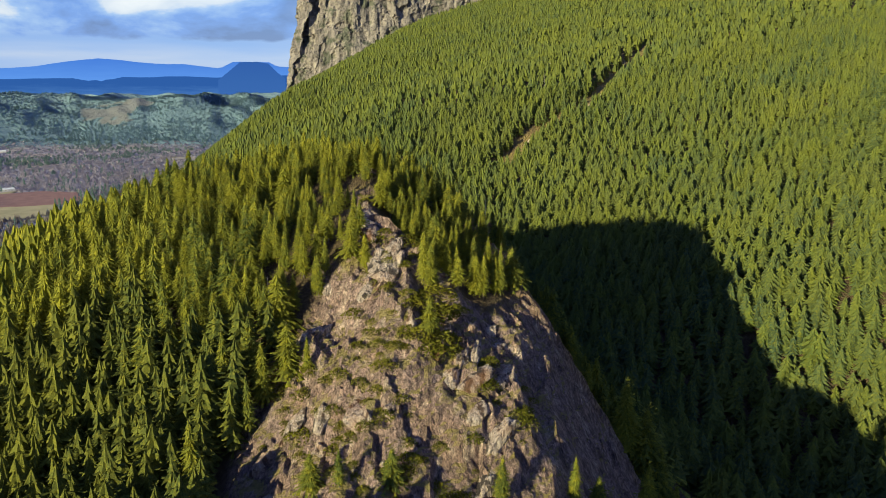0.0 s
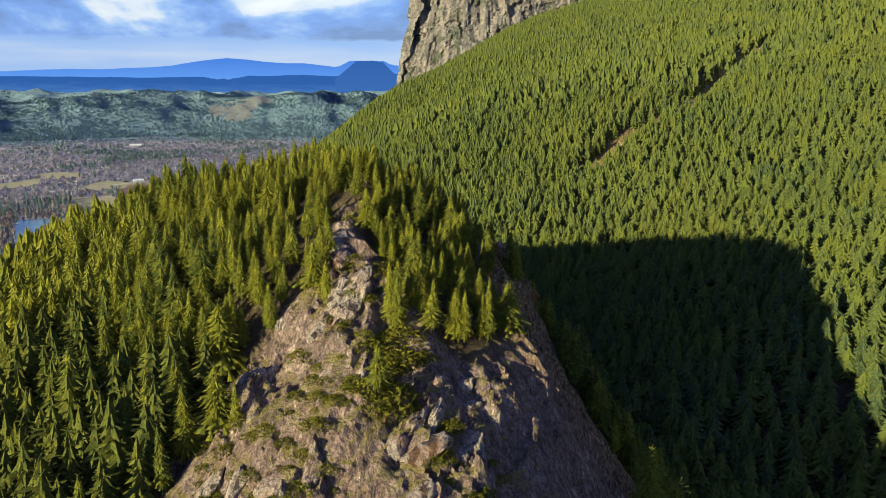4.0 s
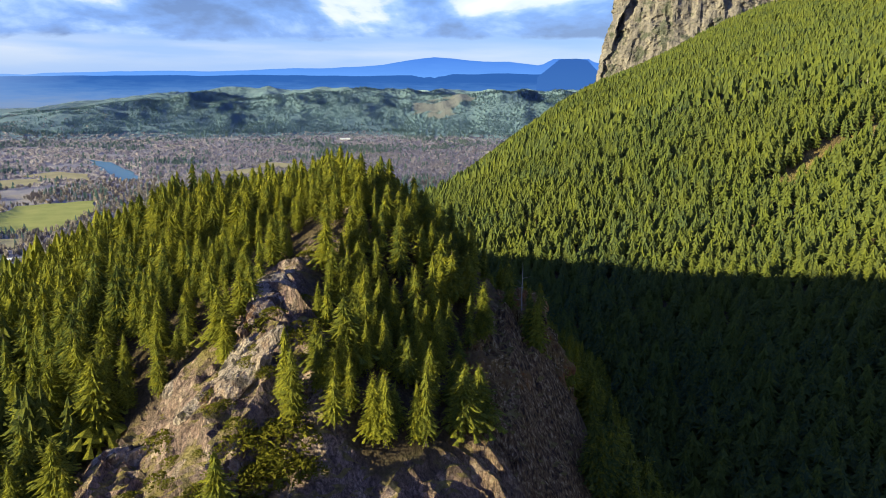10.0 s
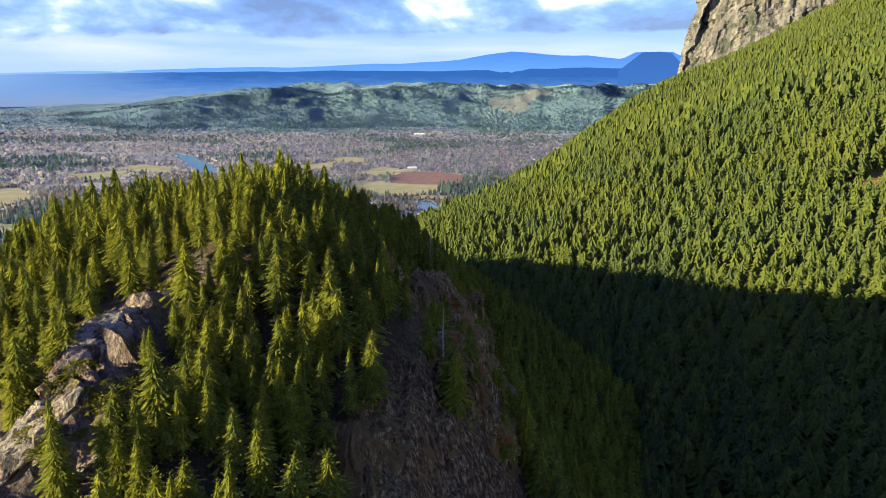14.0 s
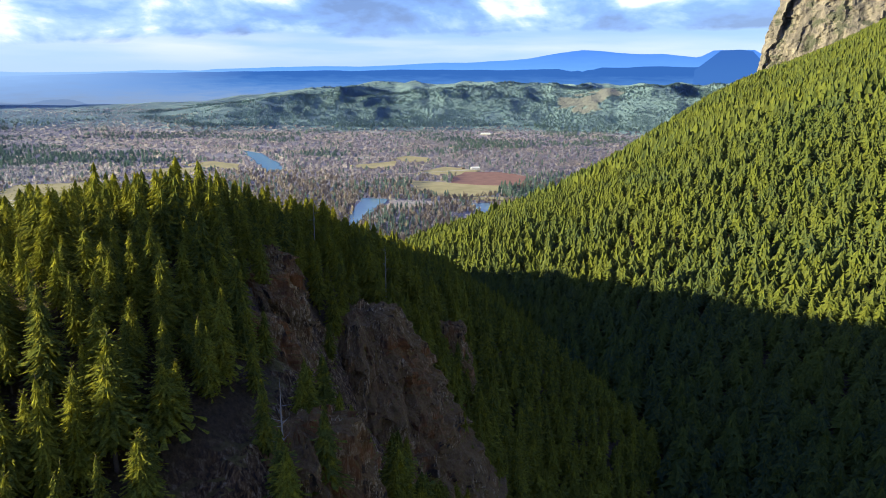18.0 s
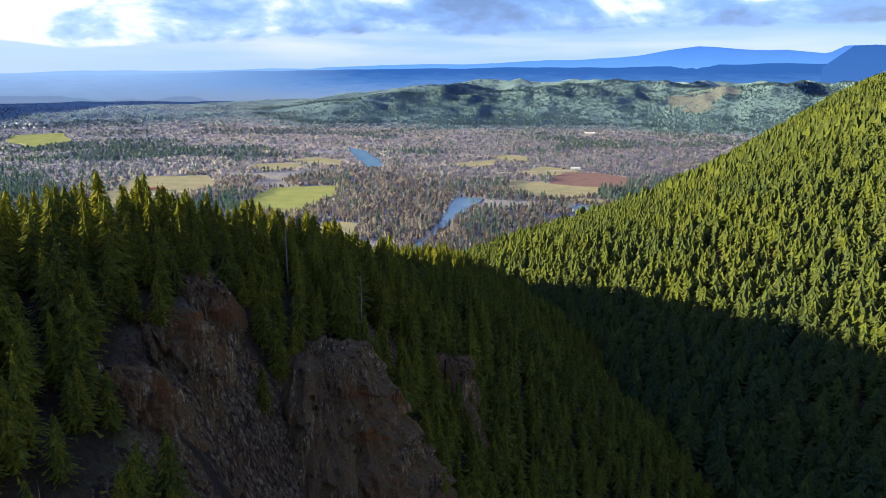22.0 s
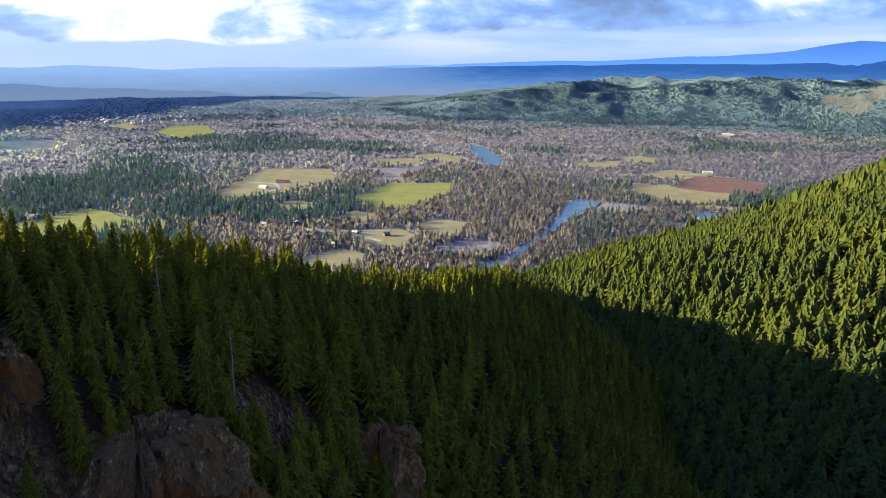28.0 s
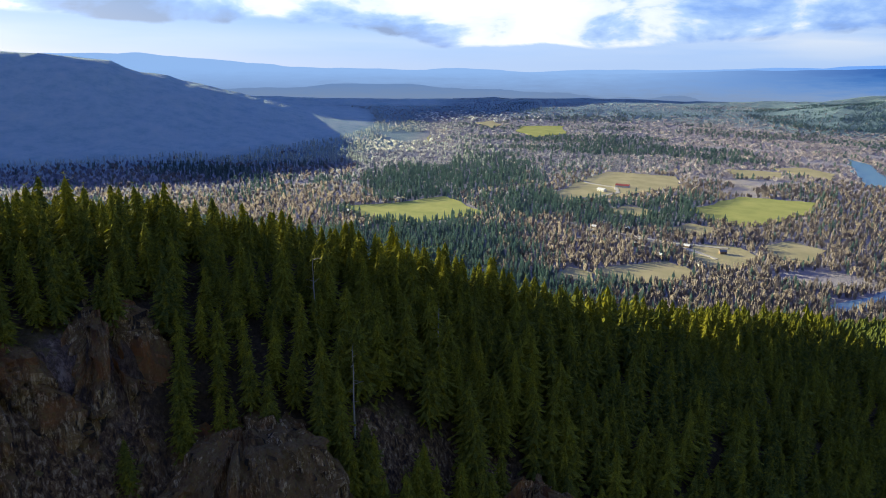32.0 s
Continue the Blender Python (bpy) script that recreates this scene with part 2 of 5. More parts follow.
    cover = n.ramp(n.math("SUBTRACT", ledge, 0.30), [(0.78, 0.0), (0.97, 0.8)])
    col = n.mix(cover, rock, moss)
    attr = n.tree.nodes.new("ShaderNodeAttribute")
    attr.attribute_name = "wooded"
    litter = n.ramp(grain, [(0.3, (0.055, 0.042, 0.024)), (0.7, (0.15, 0.105, 0.06))])
    col = n.mix(attr.outputs["Fac"], col, litter)
    flat = n.tree.nodes.new("ShaderNodeAttribute")
    flat.attribute_name = "vale"
    low = flat.outputs["Fac"]
    meadow = n.ramp(n.noise(pos, 0.006, 8.0, 0.65), [(0.35, (0.29, 0.280, 0.35)), (0.5, (0.37, 0.345, 0.375)), (0.62, (0.43, 0.38, 0.335)), (0.75, (0.34, 0.34, 0.25))])
    col = n.mix(low, col, meadow)
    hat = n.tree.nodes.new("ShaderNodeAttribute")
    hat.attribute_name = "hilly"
    # air haze painted into the base colour: hills bluer, the far side paler still
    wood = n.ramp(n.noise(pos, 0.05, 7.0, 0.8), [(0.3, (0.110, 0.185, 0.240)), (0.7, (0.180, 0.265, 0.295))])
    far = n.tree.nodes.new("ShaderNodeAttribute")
    far.attribute_name = "haze_blue"
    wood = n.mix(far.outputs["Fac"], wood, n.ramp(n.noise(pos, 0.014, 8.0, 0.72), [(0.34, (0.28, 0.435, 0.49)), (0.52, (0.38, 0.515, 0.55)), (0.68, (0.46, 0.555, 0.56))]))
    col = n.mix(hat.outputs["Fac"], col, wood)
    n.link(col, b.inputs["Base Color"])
    b.inputs["Roughness"].default_value = 0.88
    b.inputs["Specular IOR Level"].default_value = 0.25
    h = n.math("ADD", n.math("MULTIPLY", grain, 0.5), n.math("ADD", n.math("MULTIPLY", seam, 1.2), n.math("MULTIPLY", chip, 0.9)))
    bump(n, b, h, 1.0, 1.6)
    return m


GROUND = ground_material()


def plain(name, a, b_, scale, rough=0.8, detail=5.0, relief=0.3):
    m, n, b = material(name)
    pos = n.add("ShaderNodeNewGeometry").outputs["Position"]
    v = n.noise(pos, scale, detail, 0.6)
    n.link(n.mix(n.ramp(v, [(0.3, 0.0), (0.7, 1.0)]), a, b_), b.inputs["Base Color"])
    b.inputs["Roughness"].default_value = rough
    if relief:
        bump(n, b, v, relief, 0.3)
    return m


def crag_rock_material(name, deep, mid, pale, bright, rusty, mossy):
    """Dark rusty rock in upright ribs: pale lichen in the seams, orange and olive growth in patches and on ledges."""
    m, n, b = material(name)
    geo = n.add("ShaderNodeNewGeometry")
    pos = geo.outputs["Position"]
    up = n.add("ShaderNodeSeparateXYZ")
    n.link(geo.outputs["Normal"], up.inputs[0])
    tall = n.tree.nodes.new("ShaderNodeMapping")
    tall.inputs["Scale"].default_value = (1.0, 1.0, 0.22)
    n.link(pos, tall.inputs[0])
    rib = n.noise(tall.outputs[0], 0.9, 9.0, 0.66, 0.5)
    grain = n.noise(pos, 2.2, 8.0, 0.68)
    col = n.ramp(rib, [(0.32, deep), (0.46, mid), (0.58, pale), (0.72, bright)])
    col = n.mix(n.ramp(grain, [(0.53, 0.0), (0.66, 0.85)]), col, (0.68, 0.52, 0.34))
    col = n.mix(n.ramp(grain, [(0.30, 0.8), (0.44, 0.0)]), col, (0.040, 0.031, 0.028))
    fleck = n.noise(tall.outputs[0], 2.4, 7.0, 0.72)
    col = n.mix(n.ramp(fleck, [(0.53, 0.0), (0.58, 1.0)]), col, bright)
    # cleft shade painted dark, since sky light alone models the faces weakly
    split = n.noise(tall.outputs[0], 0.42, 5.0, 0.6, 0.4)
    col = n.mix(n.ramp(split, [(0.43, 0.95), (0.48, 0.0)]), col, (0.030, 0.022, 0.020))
    rust = n.noise(pos, 0.13, 5.0, 0.6)
    col = n.mix(n.ramp(rust, [(0.47, 0.0), (0.62, rusty)]), col, (0.36, 0.14, 0.035))
    damp = n.noise(pos, 0.21, 4.0, 0.6)
    grow = n.math("ADD", up.outputs[2], n.math("MULTIPLY", damp, 0.8))
    moss = n.ramp(grain, [(0.3, (0.11, 0.060, 0.026)), (0.5, (0.24, 0.135, 0.045)), (0.7, (0.20, 0.18, 0.035))])
    col = n.mix(n.ramp(grow, [(mossy, 0.0), (mossy + 0.3, 0.9)]), col, moss)
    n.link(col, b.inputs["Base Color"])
    b.inputs["Roughness"].default_value = 0.9
    bump(n, b, n.math("ADD", n.math("MULTIPLY", rib, 1.0), n.math("MULTIPLY", grain, 0.5)), 1.0, 1.2)
    return m


CRAG_ROCK = crag_rock_material("rusty_crag_rock", (0.038, 0.025, 0.016), (0.21, 0.125, 0.046), (0.42, 0.275, 0.115), (0.76, 0.60, 0.36), 0.85, 0.58)
SLAB_ROCK = crag_rock_material("pale_slab_rock", (0.10, 0.080, 0.072), (0.26, 0.208, 0.178), (0.37, 0.305, 0.26), (0.50, 0.425, 0.37), 0.3, 1.1)


def cliff_material():
    """Grey and tan rock in tall streaks and cracks, with dark bushes in the clefts."""
    m, n, b = material("cliff_rock")
    pos = n.add("ShaderNodeNewGeometry").outputs["Position"]
    tall = n.tree.nodes.new("ShaderNodeMapping")
    tall.inputs["Scale"].default_value = (1.0, 1.0, 0.28)
    n.link(pos, tall.inputs[0])
    streak = n.noise(tall.outputs[0], 0.035, 9.0, 0.65, 0.5)
    grain = n.noise(pos, 0.09, 8.0, 0.7)
    col = n.ramp(streak, [(0.34, (0.080, 0.074, 0.076)), (0.48, (0.175, 0.155, 0.145)), (0.60, (0.250, 0.222, 0.195)), (0.75, (0.34, 0.30, 0.26))])
    col = n.mix(n.ramp(grain, [(0.32, 0.85), (0.50, 0.0)]), col, (0.060, 0.052, 0.050))
    bush = n.noise(pos, 0.018, 7.0, 0.65)
    col = n.mix(n.ramp(bush, [(0.53, 0.0), (0.60, 0.8)]), col, (0.050, 0.062, 0.040))
    n.link(col, b.inputs["Base Color"])
    b.inputs["Roughness"].default_value = 0.92
    bump(n, b, n.math("ADD", streak, n.math("MULTIPLY", grain, 0.6)), 1.0, 9.0)
    return m


CLIFF = cliff_material()


# ---- shape of the land ----
def lattice(ix, iy, seed):
    v = np.sin(ix * 127.1 + iy * 311.7 + seed * 74.7) * 43758.5453
    return v - np.floor(v)


def vnoise(x, y, seed=0):
    ix, iy = np.floor(x), np.floor(y)
    fx, fy = x - ix, y - iy
    fx, fy = fx * fx * (3 - 2 * fx), fy * fy * (3 - 2 * fy)
    a, b = lattice(ix, iy, seed), lattice(ix + 1, iy, seed)
    c, d = lattice(ix, iy + 1, seed), lattice(ix + 1, iy + 1, seed)
    return (a + (b - a) * fx) * (1 - fy) + (c + (d - c) * fx) * fy


def fbm(x, y, octaves=4, seed=0, ridged=False):
    total, amp, norm = 0, 1.0, 0
    for k in range(octaves):
        v = vnoise(x * 2 ** k, y * 2 ** k, seed + k * 13)
        v = 1 - abs(2 * v - 1) if ridged else v
        total, norm, amp = total + v * amp, norm + amp, amp * 0.5
    return total / norm


def blend_max(a, b, k):
    h = np.clip(0.5 + 0.5 * (a - b) / k, 0, 1)
    return b + (a - b) * h + k * h * (1 - h)


def blend_min(a, b, k):
    return -blend_max(-a, -b, k)


VALE = -338.0
# crest of the crag: x, y, ground, fall of the eastern shoulder, its width
# up to y 86 an added, unseen spur, its height set to shadow the flank
CREST = ((-30, -200, -200, 0.5, 30), (-22, -60, -86, 0.5, 30), (-19, 20, -74, 0.5, 30), (-18, 62, -63, 0.5, 32), (-18, 86, -76, 0.5, 34), (-17, 104, -84, 0.5, 37), (-16, 124, -76, 0.35, 41), (-13, 150, -57, 0.30, 40), (-14, 182, -38, 0.45, 42),
         (-22, 195, -33, 0.50, 46), (-22, 216, -25, 0.45, 42), (-40, 242, -28, 0.34, 20), (-53, 257, -31, 0.40, 20), (-66, 274, -34, 0.42, 36), (-74, 285, -37, 0.42, 38),
         (-104, 355, -66, 0.40, 30), (-185, 465, -101, 0.42, 30), (-330, 600, -172, 0.42, 40), (-520, 720, -300, 0.5, 40))


def step(v):
    v = np.clip(v, 0, 1)
    return v * v * (3 - 2 * v)


def crag_height(x, y):
    """Height of the crag and the distance from its crest (east positive), eased where two stretches of the crest meet."""
    ds, hs, sides = [], [], []
    for p, q in zip(CREST, CREST[1:]):
        dx, dy = q[0] - p[0], q[1] - p[1]
        f = np.clip(((x - p[0]) * dx + (y - p[1]) * dy) / (dx * dx + dy * dy), 0, 1)
        nx, ny = x - p[0] - f * dx, y - p[1] - f * dy
        d = np.hypot(nx, ny)
        east = (nx * dy - ny * dx) > 0
        zc, k, e = (p[i] + f * (q[i] - p[i]) for i in (2, 3, 4))
        steep = np.interp(p[1] + f * dy, (180, 235, 300, 352), (1.45, 1.75, 1.5, 0.72))
        right = zc - np.where(d < e, k * d, k * e + steep * np.minimum(d - e, 45) + 0.7 * np.maximum(d - e - 45, 0))
        left = zc - 0.36 * np.minimum(d, 95) - 0.75 * np.maximum(d - 95, 0)
        ds.append(d)
        hs.append(np.where(east, right, left))
        sides.append(np.where(east, d, -d))
    ds = np.array(ds)
    least = ds.min(0)
    w = np.exp(-(ds - least) / (2.0 + 0.16 * least))
    w /= w.sum(0)
    swell = 11 * np.exp(-((x + 92) / 32) ** 2 / 2 - ((y - 228) / 30) ** 2 / 2)   # the wooded dome west of the crest
    return (w * np.array(hs)).sum(0) + swell, (w * np.array(sides)).sum(0)


def slope_height(x, y):
    """The long wooded flank of the big mountain, with its toe, a spur and a slide gully."""
    g = -196 + 0.282 * x + 0.152 * y + 0.030 * np.maximum(y - 1500, 0)
    g = g + 42 * np.exp(-((x + 60) ** 2 + (y - 980) ** 2) / (2 * 170 ** 2))
    g = g - 30 * np.exp(-((x - 110) ** 2 + (y - 540) ** 2) / (2 * 150 ** 2))
    g = g + 26 * np.exp(-((x + 270) ** 2 + (y - 640) ** 2) / (2 * 120 ** 2))
    g = g - 50 * step((350 - y) / 90) * step((x - 60) / 90)
    off, along = gully(x, y)
    depth = 13 * np.clip(along / 60, 0, 1) * np.clip((560 - along) / 120, 0, 1)
    g = g - depth * np.exp(-(off / 17) ** 2)
    edge = -385 - 0.12 * np.maximum(y - 1100, 0) - 0.9 * np.maximum(950 - y, 0)
    toe = -146 + 0.75 * (x - edge) - 0.25 * np.maximum(950 - y, 0) + 0.112 * np.maximum(y - 1100, 0)
    g = g - 6 * np.exp(-((x + 400) ** 2 + (y - 880) ** 2) / (2 * 110 ** 2))
    g = blend_min(g, toe, 30)
    g = g - 95 * step((y - 1750) / 1000) * step((-60 - x) / 560)
    return g - 0.9 * np.maximum(y - 2950, 0)


def gully(x, y):
    ux, uy = 0.40, 0.917
    along, off = (x - 40) * ux + (y - 690) * uy, (x - 40) * uy - (y - 690) * ux
    return off - np.interp(along, (0, 121, 187, 343, 560), (0, 17, 58, 68, 84)), along


def hills(x, y):
    """Low wooded hills beyond the river, cut by small valleys."""
    dx, dy = x - 40.0, y - 170.0
    r, a = np.hypot(dx, dy), np.degrees(np.arctan2(-dx, dy))   # a: degrees to the left of straight ahead
    front = 4050 + 500 * vnoise(a / 7, a * 0, 3) + 25 * np.maximum(a - 45, 0)
    cut = fbm(a / 6.0, r / 1500, 3, 41, ridged=True)
    full = step((a + 10) / 15) * (1 - 0.85 * step((a - 40) / 24))
    ramp = np.interp(a, (85, 90, 95.5, 102.6, 111, 119, 125, 135, 150, 180), (0, 0.05, 0.17, 0.50, 0.88, 0.98, 0.9, 0.35, 0.1, 0.0))
    far_side = 455 * ramp * step((r - 2350) / 2100) * (1 - step((r - 4900) / 2000)) * (0.90 + 0.16 * fbm(a / 3.0, r / 900, 3, 47, ridged=True))
    ravine = fbm(a / 2.6 + 0.4 * fbm(a / 5, r / 900, 2, 14), r / 1300, 3, 83, ridged=True)
    return far_side + full * 44 * (ravine - 0.75) * step((r - front + 100) / 1400) * (1 - 0.8 * step((r - front - 1300) / 900)) + full * 262 * step((r - front) / 2000) * (0.30 + 0.85 * cut) + 14 * full * fbm(x / 220, y / 220, 2, 8) * step((r - front) / 500)


def felled(a, r):
    """The clearcut on the hills."""
    return ((a - 26.2) / 2.7) ** 2 + ((r - 5750) / 520) ** 2 + 2.4 * (fbm(a / 1.3, r / 260, 3, 77) - 0.5) < 0.8


def land(x, y):
    c, side = crag_height(x, y)
    s = slope_height(x, y)
    h = blend_max(c, s, 14)
    vale = VALE + 2 * (fbm(x / 400, y / 400, 2, 5) - 0.5) + hills(x, y)
    h = blend_max(h, vale, 20)
    return h + 5 * (fbm(x / 90, y / 90, 3, 9) - 0.5) * np.clip((h - VALE - 40) / 60, 0, 1) * (np.hypot(x, y) < 3000)


def bare_rock(x, y):
    """1 on the bare rock of the crag, 0 under the wood, soft between."""
    c, side = crag_height(x, y)
    n = 14 * (fbm(x / 16, y / 16, 3, 31) - 0.5)
    brow = np.interp(y, (120, 215, 236, 246, 264, 276, 305, 335), (38, 37, 30, 19, 20, 36, 38, 44))
    deep = np.interp(y, (120, 190, 212, 222, 240, 262, 272, 280, 292, 300, 330, 340), (70, 60, 22, 30, 34, 36, 22, 26, 24, 3, 6, 0))
    ledges = fbm(x / 15, y / 15, 3, 57)
    face = np.minimum.reduce([side + n * 0.6 - brow, brow + deep + n * 1.5 - side, y - 118, 336 - y, (ledges - 0.42) * 60])
    west = np.interp(y, (100, 150, 170, 188), (37, 34, 19, 5))
    east = np.interp(y, (150, 163, 171, 180, 190), (105, 90, 22, 10, 5))
    south = np.minimum.reduce([190 - y - n, side + west - n * 0.8, east - side - n * 0.6, y - 94])
    tower = np.minimum.reduce([side - 34 - n * 0.3, 56 - side, y - 196 - n * 0.5, 242 - y])
    tower = np.maximum(tower, np.minimum.reduce([side - np.interp(y, (166, 176, 186), (27, 31, 37)) - n * 0.5, 84 - side, y - 166, 216 - y - n]))
    strip = np.minimum(4.0 - abs(side + 1 + n * 0.3), 207 - y)
    inside = c - slope_height(x, y) + 4
    return np.clip(np.minimum(np.maximum.reduce([face, south, strip, tower]), inside) / 5 + 0.5, 0, 1)


def rocky(x, y):
    return (bare_rock(x, y) > 0.5).astype(float)


def blocks(u, v, seed):
    """Broken blocks: every cell of a jittered net has its own tilt and height."""
    iu, iv = np.floor(u), np.floor(v)
    best, out = np.full(u.shape, 1e9), np.zeros(u.shape)
    for a in (-1, 0, 1):
        for b in (-1, 0, 1):
            cu, cv = iu + a, iv + b
            pu, pv = cu + lattice(cu, cv, seed), cv + lattice(cu, cv, seed + 1)
            du, dv = u - pu, v - pv
            d = du * du + dv * dv
            h = lattice(cu, cv, seed + 2) - 0.5 + (lattice(cu, cv, seed + 3) - 0.5) * 1.3 * du + (lattice(cu, cv, seed + 4) - 0.5) * 1.3 * dv
            near = d < best
            best, out = np.where(near, d, best), np.where(near, h, out)
    return out


def rock_relief(x, y, h):
    """Ribs and gullies that run down the faces, broken into blocks and ledges."""
    turn = np.clip((y - 178) / 16, 0, 1)
    u = x * (1 - turn) + (-0.6 * x + 0.8 * y) * turn
    v = y * (1 - turn) + (0.8 * x + 0.6 * y) * turn
    wx, wy = 6 * (fbm(x / 14, y / 14, 3, 5) - 0.5), 6 * (fbm(x / 14, y / 14, 3, 6) - 0.5)
    r = fbm((u + wx) / 12, (v + wy) / 30, 3, 71, ridged=True)
    big = blocks((u + wx) / 8.0, (v + wy) / 13.0, 21)
    mid = blocks((u + wy) / 3.4, (v + wx) / 5.6, 27)
    small = blocks(u / 1.7 + wx, v / 2.4 + wy, 33)
    slab = fbm((0.82 * x + 0.57 * y + wx) / 7, (0.57 * x - 0.82 * y + wy) / 26, 4, 75, ridged=True)
    return 3.8 * (r - 0.62) + 4.2 * (slab - 0.6) + 1.8 * big + 1.2 * mid + 0.8 * small


CENTRE = (40.0, 170.0)


def drawn_in(x, y, z):
    """Past 2.5 km the land is drawn in towards the middle along the lines of sight, so that all of it lies within 4.8 km."""
    dx, dy = x - CENTRE[0], y - CENTRE[1]
    r = np.maximum(np.hypot(dx, dy), 1e-6)
    q = np.where(r > 2500, 2500 + 2200 * (1 - np.exp(-(np.maximum(r, 2500) - 2500) / 2200)), r) / r
    return CENTRE[0] + dx * q, CENTRE[1] + dy * q, z * q


def full_land(x, y):
    h = land(x, y)
    rk = bare_rock(x, y)
    return h + rk * rock_relief(x, y, h), rk


def mesh_object(name, verts, faces, mat, attrs=(), parent=None, smooth=False):
    me = bpy.data.meshes.new(name)
    nf, k = faces.shape
    me.vertices.add(len(verts))
    me.vertices.foreach_set("co", np.ascontiguousarray(verts, np.float32).ravel())
    me.loops.add(nf * k)
    me.loops.foreach_set("vertex_index", np.ascontiguousarray(faces, np.int32).ravel())
    me.polygons.add(nf)
    me.polygons.foreach_set("loop_start", np.arange(0, nf * k, k, dtype=np.int32))
    me.polygons.foreach_set("use_smooth", np.full(nf, smooth))
    for key, values in attrs:
        me.attributes.new(key, "FLOAT", "POINT").data.foreach_set("value", np.ascontiguousarray(values, np.float32))
    me.materials.append(mat)
    me.update(calc_edges=True)
    ob = new(name, me)
    ob.parent = parent
    return ob


def axis(lo, hi, step, far, growth):
    mid = list(np.arange(lo, hi + 0.01, step))
    up, down, s = [], [], step
    a = mid[-1]
    while a < far:
        s *= growth
        a += s
        up.append(a)
    s, a = step, mid[0]
    while a > -far:
        s *= growth
        a -= s
        down.append(a)
    return np.array(down[::-1] + mid + up)


xs, ys = axis(-56, 66, 0.85, 10500, 1.06), axis(94, 330, 0.85, 10500, 1.06)
gx, gy = np.meshgrid(xs, ys)
gx, gy = gx.ravel(), gy.ravel()
gz, grk = full_land(gx, gy)
turned = np.degrees(np.arctan2(CENTRE[0] - gx, gy - CENTRE[1]))
gz = gz - 45 * np.clip((hills(gx, gy) - 12) / 40, 0, 1) * step((turned + 8) / 2) * step((83 - turned) / 2)   # the hills have a finer sheet of their own
px, py, pz = drawn_in(gx, gy, gz)
nx_, ny_ = len(xs), len(ys)
i = np.arange(nx_ * ny_).reshape(ny_, nx_)
quads = np.stack([i[:-1, :-1], i[:-1, 1:], i[1:, 1:], i[1:, :-1]], -1).reshape(-1, 4)
near_crag = np.hypot(gx, gy) < 3400
wooded = (1 - grk) * np.clip((gz - VALE) / 40, 0, 1) * near_crag
gside = crag_height(gx, gy)[1]
rusty = step((gside - 14 + 8 * (fbm(gx / 12, gy / 12, 2, 6) - 0.5)) / 14) * step((gy - 172) / 24)
off_scar, along_scar = gully(gx, gy)
wooded = wooded * (1 - 0.9 * ((abs(off_scar + 2) < 12) & (along_scar > 0) & (along_scar < 560)))
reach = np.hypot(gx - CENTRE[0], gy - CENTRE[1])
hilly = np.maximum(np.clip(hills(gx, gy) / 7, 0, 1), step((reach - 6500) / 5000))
# share of painted haze in the ground colour, by bearing and distance
haze_blue = np.maximum(step((turned - 80) / 7) * (0.3 + 0.7 * step((hills(gx, gy) - 6) / 30)), np.maximum(0.22 * np.maximum(step((turned - 47) / 12) * step((reach - 3900) / 900), step((reach - 5600) / 900)), 0.6 * step((reach - 6800) / 3500)))
ground = mesh_object("ground", np.stack([px, py, pz], 1), quads, GROUND, [("vale", step((gz - VALE - 42) / -27)), ("rusty", rusty), ("wooded", wooded), ("hilly", hilly), ("haze_blue", haze_blue)], smooth=False)
tagged(ground, "rocky mountain ground with moss, dry grass and forest floor", "ground", kind="structure")


# the low hills beyond the river, as a finer sheet
ha, hr = np.meshgrid(np.linspace(-10, 84, 330), 3900 * (9000 / 3900) ** np.linspace(0, 1, 130))
ha, hr = ha.ravel(), hr.ravel()
hx, hy = CENTRE[0] - hr * np.sin(np.radians(ha)), CENTRE[1] + hr * np.cos(np.radians(ha))
hz = land(hx, hy)
hill_here = hills(hx, hy)
hz = hz - 25 * (1 - np.clip(hill_here / 10, 0, 1))
bare_cut = felled(ha, hr)
i = np.arange(330 * 130).reshape(130, 330)
quads = np.stack([i[:-1, 1:], i[:-1, :-1], i[1:, :-1], i[1:, 1:]], -1).reshape(-1, 4)
# painted haze on the hill sheet, more to the left and farther back
haze_hill = np.maximum(0.55 * step((ha - 52) / 20), 0.10 * step((hr - 5400) / 1200))
hill_sheet = mesh_object("hill_ground", np.stack(drawn_in(hx, hy, hz), 1), quads, GROUND, [("wooded", 1.0 * bare_cut), ("vale", 0.25 * bare_cut), ("hilly", np.where(bare_cut, 0.35, 1.0)), ("haze_blue", haze_hill)], smooth=True)
tagged(hill_sheet, "low wooded hills cut by ravines beyond the river", "ground", kind="structure")


